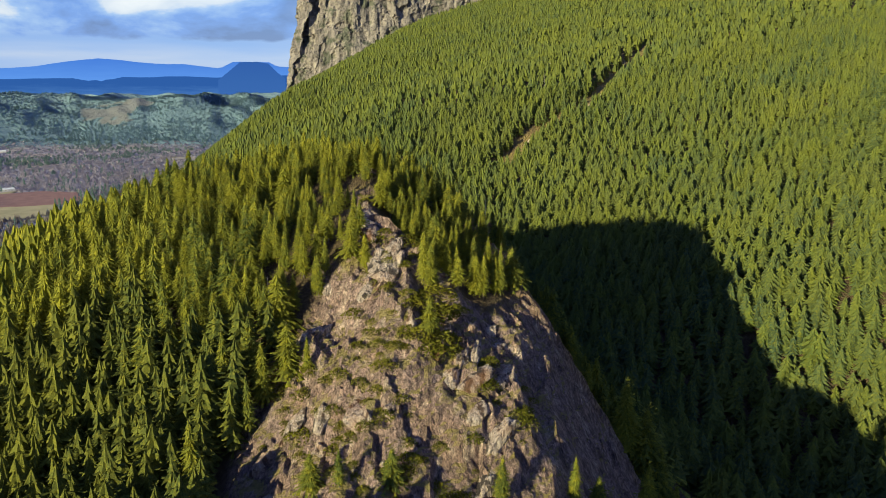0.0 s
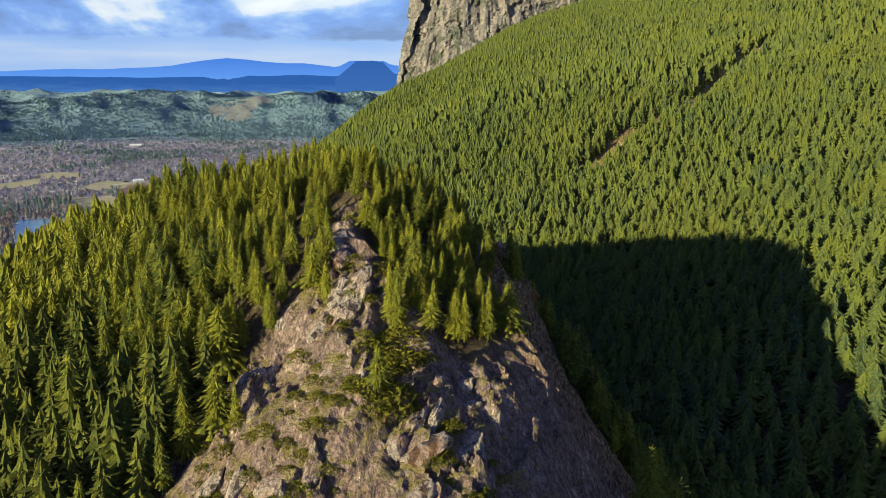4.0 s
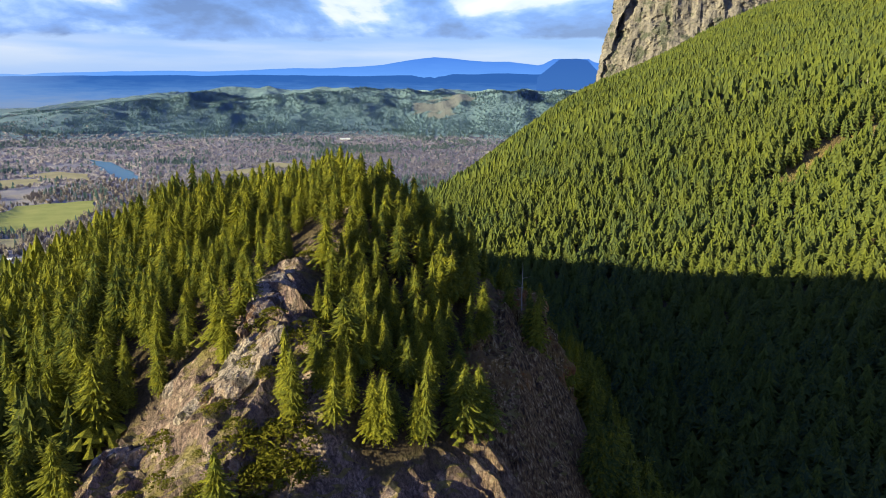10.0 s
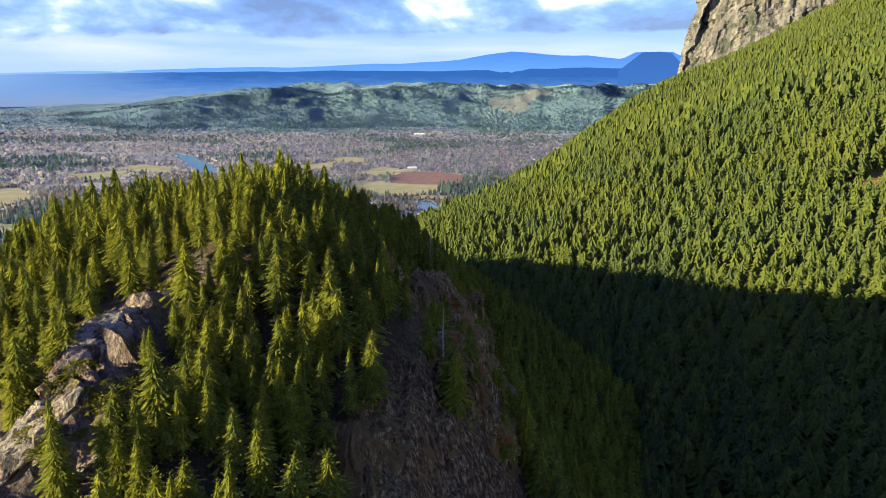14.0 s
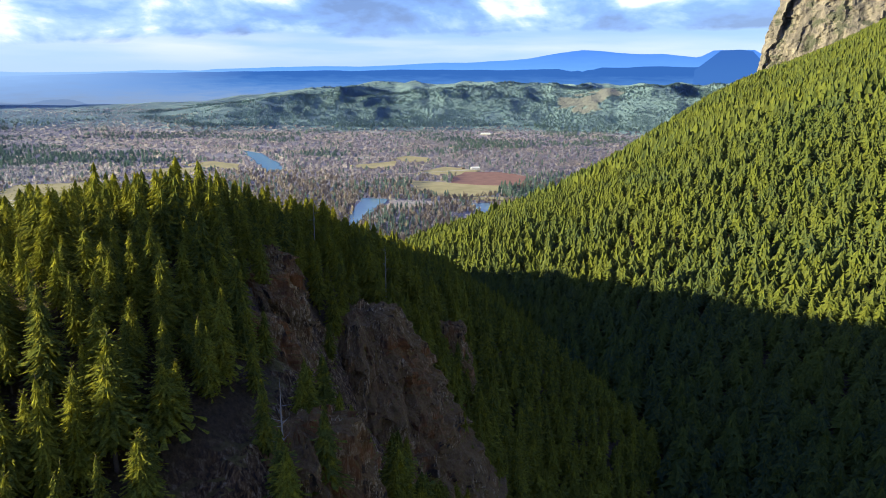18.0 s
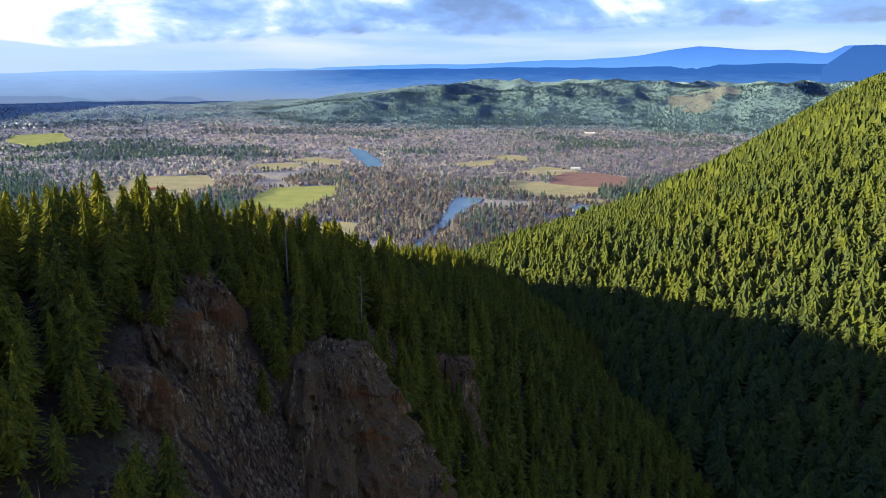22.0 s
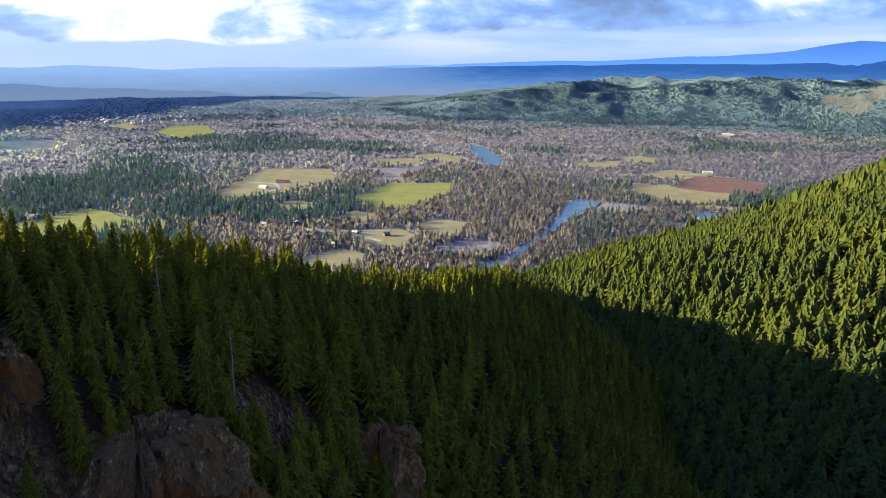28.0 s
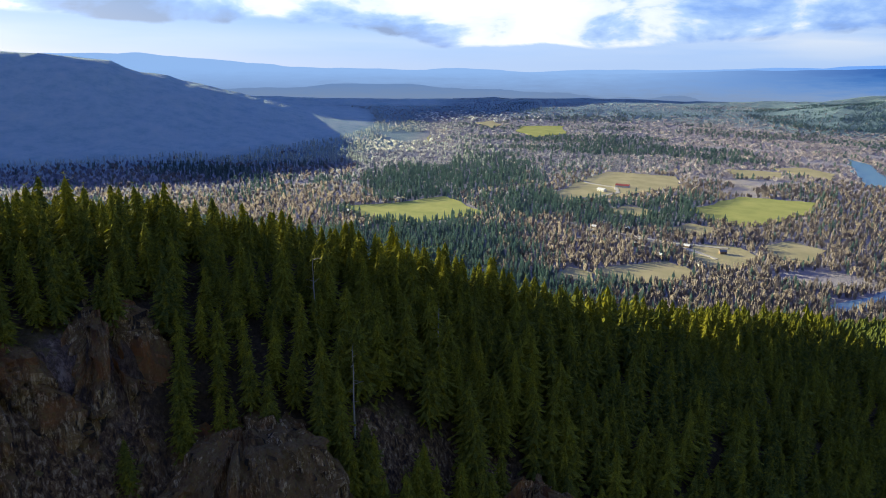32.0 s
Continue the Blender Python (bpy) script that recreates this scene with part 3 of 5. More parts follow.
# ---- trees ----
def bough(V, F, o, a, L, droop, width, rng, segments=3):
    """A flat spray: a spine that droops outwards with ragged twigs on both sides."""
    d, e = np.array([np.cos(a), np.sin(a), 0]), np.array([-np.sin(a), np.cos(a), 0])
    z = np.array([0, 0, 1.0])
    spine = [o + d * L * q + z * L * droop * q * (0.35 + 0.65 * q) for q in np.linspace(0, 1, segments + 1)]
    for k in range(segments):
        q = (k + 0.6) / segments
        w = L * width * (1.1 - 0.75 * q) * (0.7 + 0.6 * rng.rand())
        p, r = spine[k], spine[k + 1]
        n = len(V)
        V += [p, r, p + (r - p) * 0.9 + e * w - z * w * 0.35, p + (r - p) * 0.9 - e * w - z * w * 0.35]
        F += [(n, n + 1, n + 2), (n, n + 3, n + 1)]


def skirts(V, F, rng, tiers, points, wide, foot):
    """Stacked ragged skirts of boughs round the stem: star-shaped rims, each a little out of true."""
    for k in range(tiers):
        f = k / tiers
        t0 = foot + (0.90 - foot) * f ** 0.95
        t1 = min(t0 + 1.15 * (1.0 - foot) / tiers + 0.030, 1.0)
        R = wide * (0.185 * (1 - f) ** 0.72 + 0.016) * (0.8 if k == 0 else 1.0)
        lean = 0.10 * R * rng.normal(size=2)
        o, spin = len(V), rng.rand() * 6.283
        V.append(np.array([0, 0, t1]))
        for j in range(points * 2):
            a = np.pi * j / points + spin + 0.25 * (rng.rand() - 0.5)
            out = j % 2 == 0
            r = R * (0.78 + 0.44 * rng.rand() if out else 0.42 + 0.22 * rng.rand())
            V.append(np.array([r * np.cos(a) + lean[0], r * np.sin(a) + lean[1], t0 + (-0.010 if out else 0.022) + 0.022 * rng.rand()]))
        F += [(o, o + 1 + j, o + 1 + (j + 1) % (points * 2)) for j in range(points * 2)]


def conifer(seed, whorls, per, segments=3, slim=1.0, foot=0.10, gaps=0.08, ragged=0.5, tiers=7, points=6):
    """Crown of a fir of height 1: skirts of boughs with sprays standing out of them, upright at the tip, hanging below."""
    rng = np.random.RandomState(seed)
    V, F = [], []
    skirts(V, F, rng, tiers, points, slim * 0.78, foot + 0.02)
    for wv in range(whorls):
        t = foot + (0.97 - foot) * (wv / max(whorls - 1, 1)) ** 0.94
        reach = slim * (0.195 * (1 - t) ** 0.66 + 0.008) * (0.8 + 0.4 * rng.rand())
        if t < foot + 0.12:
            reach *= 0.75
        n = per if t < 0.75 else max(4, per - 2)
        for b in range(n):
            if rng.rand() < gaps:
                continue
            a = 2 * np.pi * (b + rng.rand() * 0.8) / n + wv * 2.4
            L = reach * (1 - ragged / 2 + ragged * rng.rand())
            droop = np.interp(t, (0.1, 0.5, 0.85, 1.0), (-0.50, -0.26, 0.12, 0.9)) + 0.25 * (rng.rand() - 0.5)
            bough(V, F, np.array([0, 0, t + 0.02 * (rng.rand() - 0.5)]), a, L, droop, 0.24, rng, segments if t < 0.85 else 2)
    return np.array(V), np.array(F)


def conifer_far(seed, tiers=4, points=5, wide=1.0):
    """A fir further off: the skirts alone."""
    rng = np.random.RandomState(seed)
    V, F = [], []
    skirts(V, F, rng, tiers, points, wide, 0.08)
    return np.array(V), np.array(F)


def tuft(seed, lumps=5):
    """A leafless broadleaf crown from far off: a few upright twig fans over a thin stem."""
    rng = np.random.RandomState(seed)
    V, F = [], []
    for j in range(lumps):
        a, r = 2 * np.pi * j / lumps + rng.rand(), 0.16 + 0.12 * rng.rand()
        x, y, z = r * np.cos(a) * 0.8, r * np.sin(a) * 0.8, 0.30 + 0.3 * rng.rand()
        k = len(V)
        q = 0.09 + 0.06 * rng.rand()
        V += [(x * 0.3, y * 0.3, 0.0), (x + q, y - q * 0.4, z), (x * 1.1, y * 1.1, z + 0.42), (x - q, y + q * 0.4, z)]
        F += [(k, k + 1, k + 3), (k + 1, k + 2, k + 3)]
        o = len(V)
        V += [(x, y + q, z - 0.05), (x, y - q, z - 0.05), (x * 0.8, y * 0.8, z + 0.36)]
        F += [(o, o + 1, o + 2)]
    return np.array(V), np.array(F)


def forest(name, shapes, x, y, z, height, width, mat, rng, parent=None):
    """Many trees joined in one mesh; each has its own turn, size and tint."""
    n = len(x)
    pick = rng.randint(0, len(shapes), n)
    VV, FF, TT, base = [], [], [], 0
    for s, (V, F) in enumerate(shapes):
        m = np.where(pick == s)[0]
        if not len(m):
            continue
        a = rng.rand(len(m)) * 6.283
        ca, sa = np.cos(a)[:, None], np.sin(a)[:, None]
        h, wd = height[m][:, None], width[m][:, None]
        P = np.stack([(V[:, 0] * ca - V[:, 1] * sa) * h * wd + x[m][:, None], (V[:, 0] * sa + V[:, 1] * ca) * h * wd + y[m][:, None],
                      V[:, 2] * h + z[m][:, None]], -1)
        VV.append(P.reshape(-1, 3))
        FF.append((F[None] + (np.arange(len(m)) * len(V))[:, None, None] + base).reshape(-1, 3))
        TT.append(np.repeat(rng.rand(len(m)), len(V)))
        base += len(m) * len(V)
    V, F, T = np.concatenate(VV), np.concatenate(FF), np.concatenate(TT)
    return mesh_object(name, V, F, mat, [("tint", T)], parent)


def scatter(x0, x1, y0, y1, step, rng, jitter=0.85):
    a, b = np.meshgrid(np.arange(x0, x1, step), np.arange(y0, y1, step))
    a, b = a.ravel(), b.ravel()
    return a + (rng.rand(len(a)) - 0.5) * step * jitter * 1.6, b + (rng.rand(len(a)) - 0.5) * step * jitter * 1.6


rng = np.random.RandomState(4)
NEAR = [conifer(s, 13, 6, 2, 0.85 + 0.1 * s, tiers=11, points=9) for s in (1, 2, 3, 4)]
MID = [conifer(s, 8, 6, 1, 0.85 + 0.07 * s, tiers=8, points=6) for s in (1, 2, 3, 4, 5)]
LOW = [conifer_far(s, 8, 6, 0.85 + 0.07 * s) for s in (1, 2, 3, 4, 5)]
FAR = [conifer_far(s, 5, 5) for s in (1, 2, 3, 4, 5)]
TINY = [conifer_far(s, 2, 3) for s in (7, 8, 9)]


def ground_at(x, y):
    z, _ = full_land(np.array([float(x)]), np.array([float(y)]))
    return float(z[0])


# ---- big cliff of the mountain ----
def cliff_face():
    """A sheer rock head above the flank: ribs, gullies and ledges, leaning back as it rises."""
    line = ((-760, 3400), (-705, 3050), (-668, 2820), (-634, 2725), (-500, 2668), (-330, 2650), (-150, 2690), (20, 2760), (200, 2800), (420, 2900), (700, 3000))
    seg = np.array(line, float)
    t = np.linspace(0, len(line) - 1, 260)
    k = np.minimum(t.astype(int), len(line) - 2)
    f = (t - k)[:, None]
    base = seg[k] * (1 - f) + seg[k + 1] * f
    tan = np.gradient(base, axis=0)
    tan /= np.linalg.norm(tan, axis=1)[:, None]
    out = np.stack([tan[:, 1], -tan[:, 0]], 1)
    zz = np.linspace(-160, 560, 150)
    U, Z = np.meshgrid(np.arange(260) * 6.0, zz)
    rib = fbm(U / 120, Z / 240, 5, 3, ridged=True) * 45 + fbm(U / 30, Z / 60, 4, 12, ridged=True) * 16 + 14 * blocks(U / 34, Z / 70, 8) + 7 * blocks(U / 15, Z / 26, 9)
    ledge = 12 * np.floor(fbm(U / 90, Z / 40, 2, 19) * 6) / 6
    back = -0.30 * (Z + 100) + rib + ledge - 60 
    X = base[:, 0][None] + out[:, 0][None] * back
    Y = base[:, 1][None] + out[:, 1][None] * back
    i = np.arange(X.size).reshape(X.shape)
    q = np.stack([i[:-1, :-1], i[:-1, 1:], i[1:, 1:], i[1:, :-1]], -1).reshape(-1, 4)
    V = np.stack(drawn_in(X.ravel(), Y.ravel(), Z.ravel()), 1)
    ob = mesh_object("mountain_cliff", V, q, CLIFF)
    return tagged(ob, "sheer grey and tan rock cliff of the mountain head", "cliff", kind="structure")


cliff_face()


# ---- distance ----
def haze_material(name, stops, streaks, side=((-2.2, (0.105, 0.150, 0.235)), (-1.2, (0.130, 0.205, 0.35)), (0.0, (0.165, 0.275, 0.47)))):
    """Far land with blue air haze painted in as a glow: colours by the height over the eye in degrees, paler towards
    the sun's side.
    """
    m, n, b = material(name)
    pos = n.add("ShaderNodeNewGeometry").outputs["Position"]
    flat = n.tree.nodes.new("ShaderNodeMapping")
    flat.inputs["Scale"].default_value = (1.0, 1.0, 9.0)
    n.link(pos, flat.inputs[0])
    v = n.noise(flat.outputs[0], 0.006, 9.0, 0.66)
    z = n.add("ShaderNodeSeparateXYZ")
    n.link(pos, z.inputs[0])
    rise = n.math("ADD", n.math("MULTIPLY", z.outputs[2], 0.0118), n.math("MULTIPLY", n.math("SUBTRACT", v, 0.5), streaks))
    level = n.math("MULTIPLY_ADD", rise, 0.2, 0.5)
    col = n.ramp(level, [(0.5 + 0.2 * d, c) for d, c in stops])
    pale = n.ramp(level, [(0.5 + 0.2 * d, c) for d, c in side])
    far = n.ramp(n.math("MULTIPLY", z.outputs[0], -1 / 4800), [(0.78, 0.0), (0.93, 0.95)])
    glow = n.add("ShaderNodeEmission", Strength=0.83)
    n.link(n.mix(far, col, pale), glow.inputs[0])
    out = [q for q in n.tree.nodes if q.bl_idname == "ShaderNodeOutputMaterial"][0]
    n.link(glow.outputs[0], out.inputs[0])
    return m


def skyline(name, radius, turns, heights, rough, mat, label, seed):
    """A far ridge all round or on one side: heights are degrees above the eye at turns to the left."""
    a = np.linspace(turns[0], turns[-1], 900)
    e = np.interp(a, turns, heights) + rough * (fbm(a / 6.0, a * 0, 6, seed) - 0.5)
    rr = radius * (1 + 0 * a)
    x, y = CENTRE[0] - rr * np.sin(np.radians(a)), CENTRE[1] + rr * np.cos(np.radians(a))
    top = rr * np.tan(np.radians(e))
    x2, y2 = CENTRE[0] - 0.93 * rr * np.sin(np.radians(a)), CENTRE[1] + 0.93 * rr * np.cos(np.radians(a))
    V = np.concatenate([np.stack([x2, y2, np.full_like(a, -330.0)], 1), np.stack([x, y, top], 1)])
    i = np.arange(len(a) - 1)
    q = np.stack([i, i + 1, i + 1 + len(a), i + len(a)], 1)
    return tagged(mesh_object(name, V, q, mat), label, "backdrop", kind="structure")


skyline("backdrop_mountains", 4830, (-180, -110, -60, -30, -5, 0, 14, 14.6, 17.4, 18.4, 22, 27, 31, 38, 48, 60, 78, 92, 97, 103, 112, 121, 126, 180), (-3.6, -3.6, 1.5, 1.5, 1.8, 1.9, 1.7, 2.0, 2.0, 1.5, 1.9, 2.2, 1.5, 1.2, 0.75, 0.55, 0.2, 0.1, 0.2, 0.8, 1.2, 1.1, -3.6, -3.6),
        0.6, haze_material("pale_blue_haze_glow", ((-1.0, (0.10, 0.25, 0.56)), (0.3, (0.085, 0.22, 0.54)), (2.0, (0.050, 0.15, 0.46))), 0.8), "pale blue far mountains on the horizon", 61)
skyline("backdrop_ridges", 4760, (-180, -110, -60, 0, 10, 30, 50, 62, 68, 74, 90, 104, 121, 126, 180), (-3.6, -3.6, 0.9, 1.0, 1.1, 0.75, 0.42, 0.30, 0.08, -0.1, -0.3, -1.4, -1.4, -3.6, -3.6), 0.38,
        haze_material("deep_blue_haze_glow", ((-2.2, (0.150, 0.190, 0.27)), (-1.5, (0.120, 0.185, 0.31)), (-0.9, (0.075, 0.155, 0.33)), (-0.4, (0.040, 0.115, 0.30)), (0.2, (0.020, 0.075, 0.245))), 1.5), "deep blue wooded ridges in the far haze", 67)

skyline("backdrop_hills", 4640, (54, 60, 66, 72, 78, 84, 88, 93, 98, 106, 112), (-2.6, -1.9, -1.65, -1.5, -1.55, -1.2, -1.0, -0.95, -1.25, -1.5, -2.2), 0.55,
        haze_material("hill_blue_haze_glow", ((-2.6, (0.115, 0.155, 0.23)), (-1.0, (0.075, 0.130, 0.25))), 1.2, ((-2.6, (0.115, 0.155, 0.23)), (-1.0, (0.085, 0.145, 0.27)))), "hazy blue wooded hills beyond the town", 73)
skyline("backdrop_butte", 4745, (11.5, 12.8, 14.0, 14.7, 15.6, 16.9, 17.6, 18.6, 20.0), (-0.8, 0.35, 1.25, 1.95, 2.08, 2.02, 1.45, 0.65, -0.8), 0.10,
        haze_material("butte_blue_haze_glow", ((-1.0, (0.032, 0.098, 0.28)), (0.6, (0.028, 0.090, 0.27)), (2.0, (0.024, 0.080, 0.26))), 0.5), "flat-topped blue butte on the horizon", 71)

# ---- fields, river ----
GRASS_FIELD = plain("pasture_grass", (0.27, 0.31, 0.07), (0.41, 0.41, 0.11), 0.02, 0.9)
STRAW_FIELD = plain("straw_meadow", (0.31, 0.285, 0.145), (0.46, 0.395, 0.220), 0.02, 0.9)
SOIL_FIELD = plain("red_berry_field", (0.22, 0.11, 0.10), (0.31, 0.17, 0.14), 0.03, 0.9)
GRAVEL = plain("gravel_bar", (0.38, 0.36, 0.34), (0.55, 0.52, 0.48), 0.05, 0.9)


def water_material():
    m, n, b = material("river_water")
    pos = n.add("ShaderNodeNewGeometry").outputs["Position"]
    b.inputs["Base Color"].default_value = (0.17, 0.32, 0.44, 1)
    b.inputs["Roughness"].default_value = 0.18
    bump(n, b, n.noise(pos, 0.08, 4.0), 0.15, 1.0)
    return m


WATER = water_material()


def inside(poly, x, y):
    """Which points lie in the polygon."""
    hit = np.zeros(x.shape, bool)
    for (ax, ay), (bx, by) in zip(poly, poly[1:] + poly[:1]):
        cross = ((ay > y) != (by > y)) & (x < (bx - ax) * (y - ay) / (by - ay + 1e-9) + ax)
        hit ^= cross
    return hit


def patch(name, poly, mat, rise, label, category, seed):
    """A low sheet with soft uneven edges over the valley floor."""
    P = np.array(poly, float)
    out = []
    for a, b in zip(P, np.roll(P, -1, 0)):
        L = np.hypot(*(b - a))
        for f in np.linspace(0, 1, 9)[:-1]:
            w = 0.05 * L * np.sin(np.pi * f)
            j = vnoise(np.array([f * 5 + a[0]]), np.array([b[1] * 0.1]), seed)[0] - 0.5
            nrm = np.array([-(b - a)[1], (b - a)[0]]) / L
            out.append(a + (b - a) * f + nrm * j * 2 * w)
    bm = bmesh.new()
    ring = []
    for p in out:
        x, y, z = drawn_in(p[0], p[1], VALE + rise)
        ring.append(bm.verts.new((float(x), float(y), float(z))))
    face = bm.faces.new(ring)
    if face.normal.z < 0:
        face.normal_flip()
    down = bmesh.ops.extrude_face_region(bm, geom=[face])
    for v in down["geom"]:
        if isinstance(v, bmesh.types.BMVert):
            v.co.z -= 4
    me = bpy.data.meshes.new(name)
    bmesh.ops.recalc_face_normals(bm, faces=bm.faces)
    bmesh.ops.triangulate(bm, faces=[f for f in bm.faces if len(f.verts) > 4])
    bm.to_mesh(me)
    bm.free()
    me.materials.append(mat)
    return tagged(new(name, me), label, category, kind="structure")


FIELDS = [
    [(-1650, 1050), (-1830, 1270), (-1730, 1440), (-1590, 1340), (-1440, 1110), (-1510, 1040)],
    [(-1710, 160), (-1750, 290), (-1850, 430), (-1610, 520), (-1500, 350), (-1540, 230)],
    [(-4080, 1010), (-4470, 1130), (-4480, 1410), (-3890, 1270), (-3650, 1030)],
    [(-2700, -490), (-3020, -380), (-2680, -270), (-2560, -390)],
    [(-3690, 190), (-3940, 340), (-3600, 470), (-3310, 340)],
]
STRAWS = [
    [(-1900, 750), (-2340, 1040), (-2220, 1240), (-1990, 1160), (-1820, 890), (-1750, 740)],
    [(-2410, 1500), (-2310, 1660), (-2170, 1580), (-2190, 1440)],
    [(-1910, 2090), (-1870, 2330), (-1740, 2160), (-1790, 2040)],
    [(-1450, 1930), (-1290, 1980), (-1150, 2030), (-1070, 1870), (-1140, 1750), (-1300, 1770)],
    [(-3800, 240), (-3920, 490), (-3400, 460), (-3400, 240)],
    [(-1230, 860), (-1280, 930), (-1250, 990), (-1170, 990), (-1090, 910), (-1100, 850)],
    [(-1100, 640), (-1130, 720), (-1150, 800), (-1070, 830), (-1010, 750), (-1020, 660)],
    [(-1560, 2060), (-1600, 2300), (-1420, 2290), (-1400, 2140)],
    [(-2430, 1680), (-2440, 1820), (-2270, 1830), (-2130, 1730), (-2200, 1690)],
    [(-1260, 1040), (-1300, 1120), (-1220, 1150), (-1120, 1060), (-1150, 1010)],
    [(-1060, 1830), (-1120, 1750), (-1010, 1780), (-960, 1860)],
    [(-1940, 2360), (-1960, 2480), (-1850, 2500), (-1730, 2380), (-1800, 2340)],
    [(-1050, 560), (-1120, 610), (-1080, 640), (-1010, 630)],
    [(-1420, 900), (-1480, 980), (-1420, 1020), (-1350, 950)],
    [(-1640, 820), (-1700, 900), (-1610, 960), (-1560, 880)],
    [(-4740, 850), (-4950, 1000), (-4540, 1000), (-4300, 900)],
]
RED = [(-1390, 2080), (-1440, 2220), (-1340, 2300), (-1210, 2270), (-1130, 2150), (-1110, 2050), (-1220, 1990), (-1310, 1970)]
RIVERS = [
    [(-1260, 1610), (-1150, 1430), (-1035, 1240), (-915, 1060), (-850, 950), (-885, 940), (-970, 1110), (-1100, 1300), (-1250, 1470), (-1330, 1580)],
    [(-2720, 2170), (-2530, 2140), (-2150, 1940), (-1960, 1800), (-2010, 1760), (-2230, 1890)],
    [(-1040, 1700), (-930, 1620), (-900, 1660), (-1000, 1740)],
]
for j, p in enumerate(FIELDS):
    patch("pasture", p, GRASS_FIELD, 2.2, "bright green pasture on the valley floor", "field", j)
for j, p in enumerate(STRAWS):
    patch("meadow", p, STRAW_FIELD, 2.0, "straw-coloured meadow among bare woods", "field", j + 9)
patch("berry_field", RED, SOIL_FIELD, 2.3, "reddish ploughed berry field beside farm buildings", "field", 30)
for j, p in enumerate(RIVERS):
    patch("river", p, WATER, 1.8, "pale blue river winding through bare trees", "water", j + 40)
patch("gravel_bar", [(-2560, 2180), (-2300, 2080), (-2150, 1970), (-2200, 2020), (-2420, 2180)], GRAVEL, 2.4, "grey gravel bar along the river", "gravel", 51)
DIRT = plain("pale_gravel_road", (0.46, 0.43, 0.38), (0.60, 0.56, 0.50), 0.05, 0.9)


def lane(points, width):
    """The outline of a narrow road along a line."""
    P = np.array(points, float)
    T = np.gradient(P, axis=0)
    T /= np.linalg.norm(T, axis=1)[:, None]
    N = np.stack([-T[:, 1], T[:, 0]], 1) * width / 2
    return [tuple(q) for q in P + N] + [tuple(q) for q in (P - N)[::-1]]


LANES = [lane(((-2210, 880), (-2080, 900), (-1990, 960), (-1900, 940), (-1820, 850)), 11),
         lane(((-1620, 1960), (-1560, 2080), (-1500, 2200), (-1430, 2330)), 12),
         lane(((-1350, 640), (-1330, 760), (-1290, 860), (-1240, 960)), 9),
         lane(((-1520, 640), (-1400, 760), (-1290, 860), (-1160, 900)), 9)]
for j, p in enumerate(LANES):
    patch("road", p, DIRT, 2.7, "pale gravel lane between farms on the valley floor", "road", j + 60)
OPEN = LANES + FIELDS + STRAWS + [RED] + RIVERS

# ---- woods of the valley and the hills ----
TUFT = [tuft(s, 4) for s in range(5)]
n_r, n_a = 278, 400
rr = 700 * (8800 / 700) ** (np.arange(n_r) / n_r)
R, A = np.meshgrid(rr, np.linspace(-2, 126, n_a))
R = (R * (1 + 0.008 * (rng.rand(*R.shape) - 0.5) * 2)).ravel()
A = (A + 0.30 * (rng.rand(*A.shape) - 0.5) * 2).ravel()
x, y = CENTRE[0] - R * np.sin(np.radians(A)), CENTRE[1] + R * np.cos(np.radians(A))
open_ground = np.zeros(x.shape, bool)
for p in OPEN:
    open_ground |= inside(p, x, y)
glade = fbm(x / 260, y / 260, 3, 91)
hill = hills(x, y)
keep = ~open_ground & (slope_height(x, y) < VALE + 30) & (crag_height(x, y)[0] < VALE + 30) & ((glade > 0.22) | (hill > 20)) & ((R < 7600) | ((A > 42) & (A < 92) & (rng.rand(len(R)) < 0.6)))
x, y, R, hill, A = x[keep], y[keep], R[keep], hill[keep], A[keep]
kind = fbm(x / 330, y / 330, 4, 97) + 0.34 * (hill > 18) + 0.10 * np.exp(-((x + 3100) ** 2 + (y - 1150) ** 2) / 600 ** 2) - 0.03 + 0.16 * (rng.rand(len(x)) - 0.5)
clearcut = felled(A, R)
fir = ((kind > 0.56 + 0.10 * (R < 3000) * (A < 62)) | (rng.rand(len(x)) < 0.07)) & ~clearcut
z = land(x, y)
size = np.clip(R / 2000, 0.8, 2.4) * np.interp(R, (7000, 16000), (1.0, 2.2)) * np.where(hill > 15, 0.62, 1.0)


def vale_wood(name, m, shapes, height, width, mat, label):
    n = int(m.sum())
    sx, sy, sz = drawn_in(x[m], y[m], z[m])
    shrink = np.hypot(sx - CENTRE[0], sy - CENTRE[1]) / R[m]
    ob = forest(name, shapes, sx, sy, sz - 0.5, height * (0.7 + 0.6 * rng.rand(n)) * shrink * np.interp(R[m], (2200, 4200), (1.0, 0.58)), width * size[m] * np.interp(R[m], (2200, 4200), (1.0, 1.5)) * (0.8 + 0.5 * rng.rand(n)), mat, rng)
    return tagged(ob, label, "forest", kind="stuff")


# towards the sun the haze colour is palest, lifting woods in the mountain's shadow
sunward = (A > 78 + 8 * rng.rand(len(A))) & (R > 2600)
vale_wood("valley_conifer_wood", fir & (hill <= 25) & ~sunward, TINY, 21, 1.05, NEEDLE_VALE, "dark conifers scattered in the valley, tinted blue-green by haze")
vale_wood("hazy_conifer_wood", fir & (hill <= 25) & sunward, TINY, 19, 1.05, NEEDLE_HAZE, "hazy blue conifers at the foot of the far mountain")
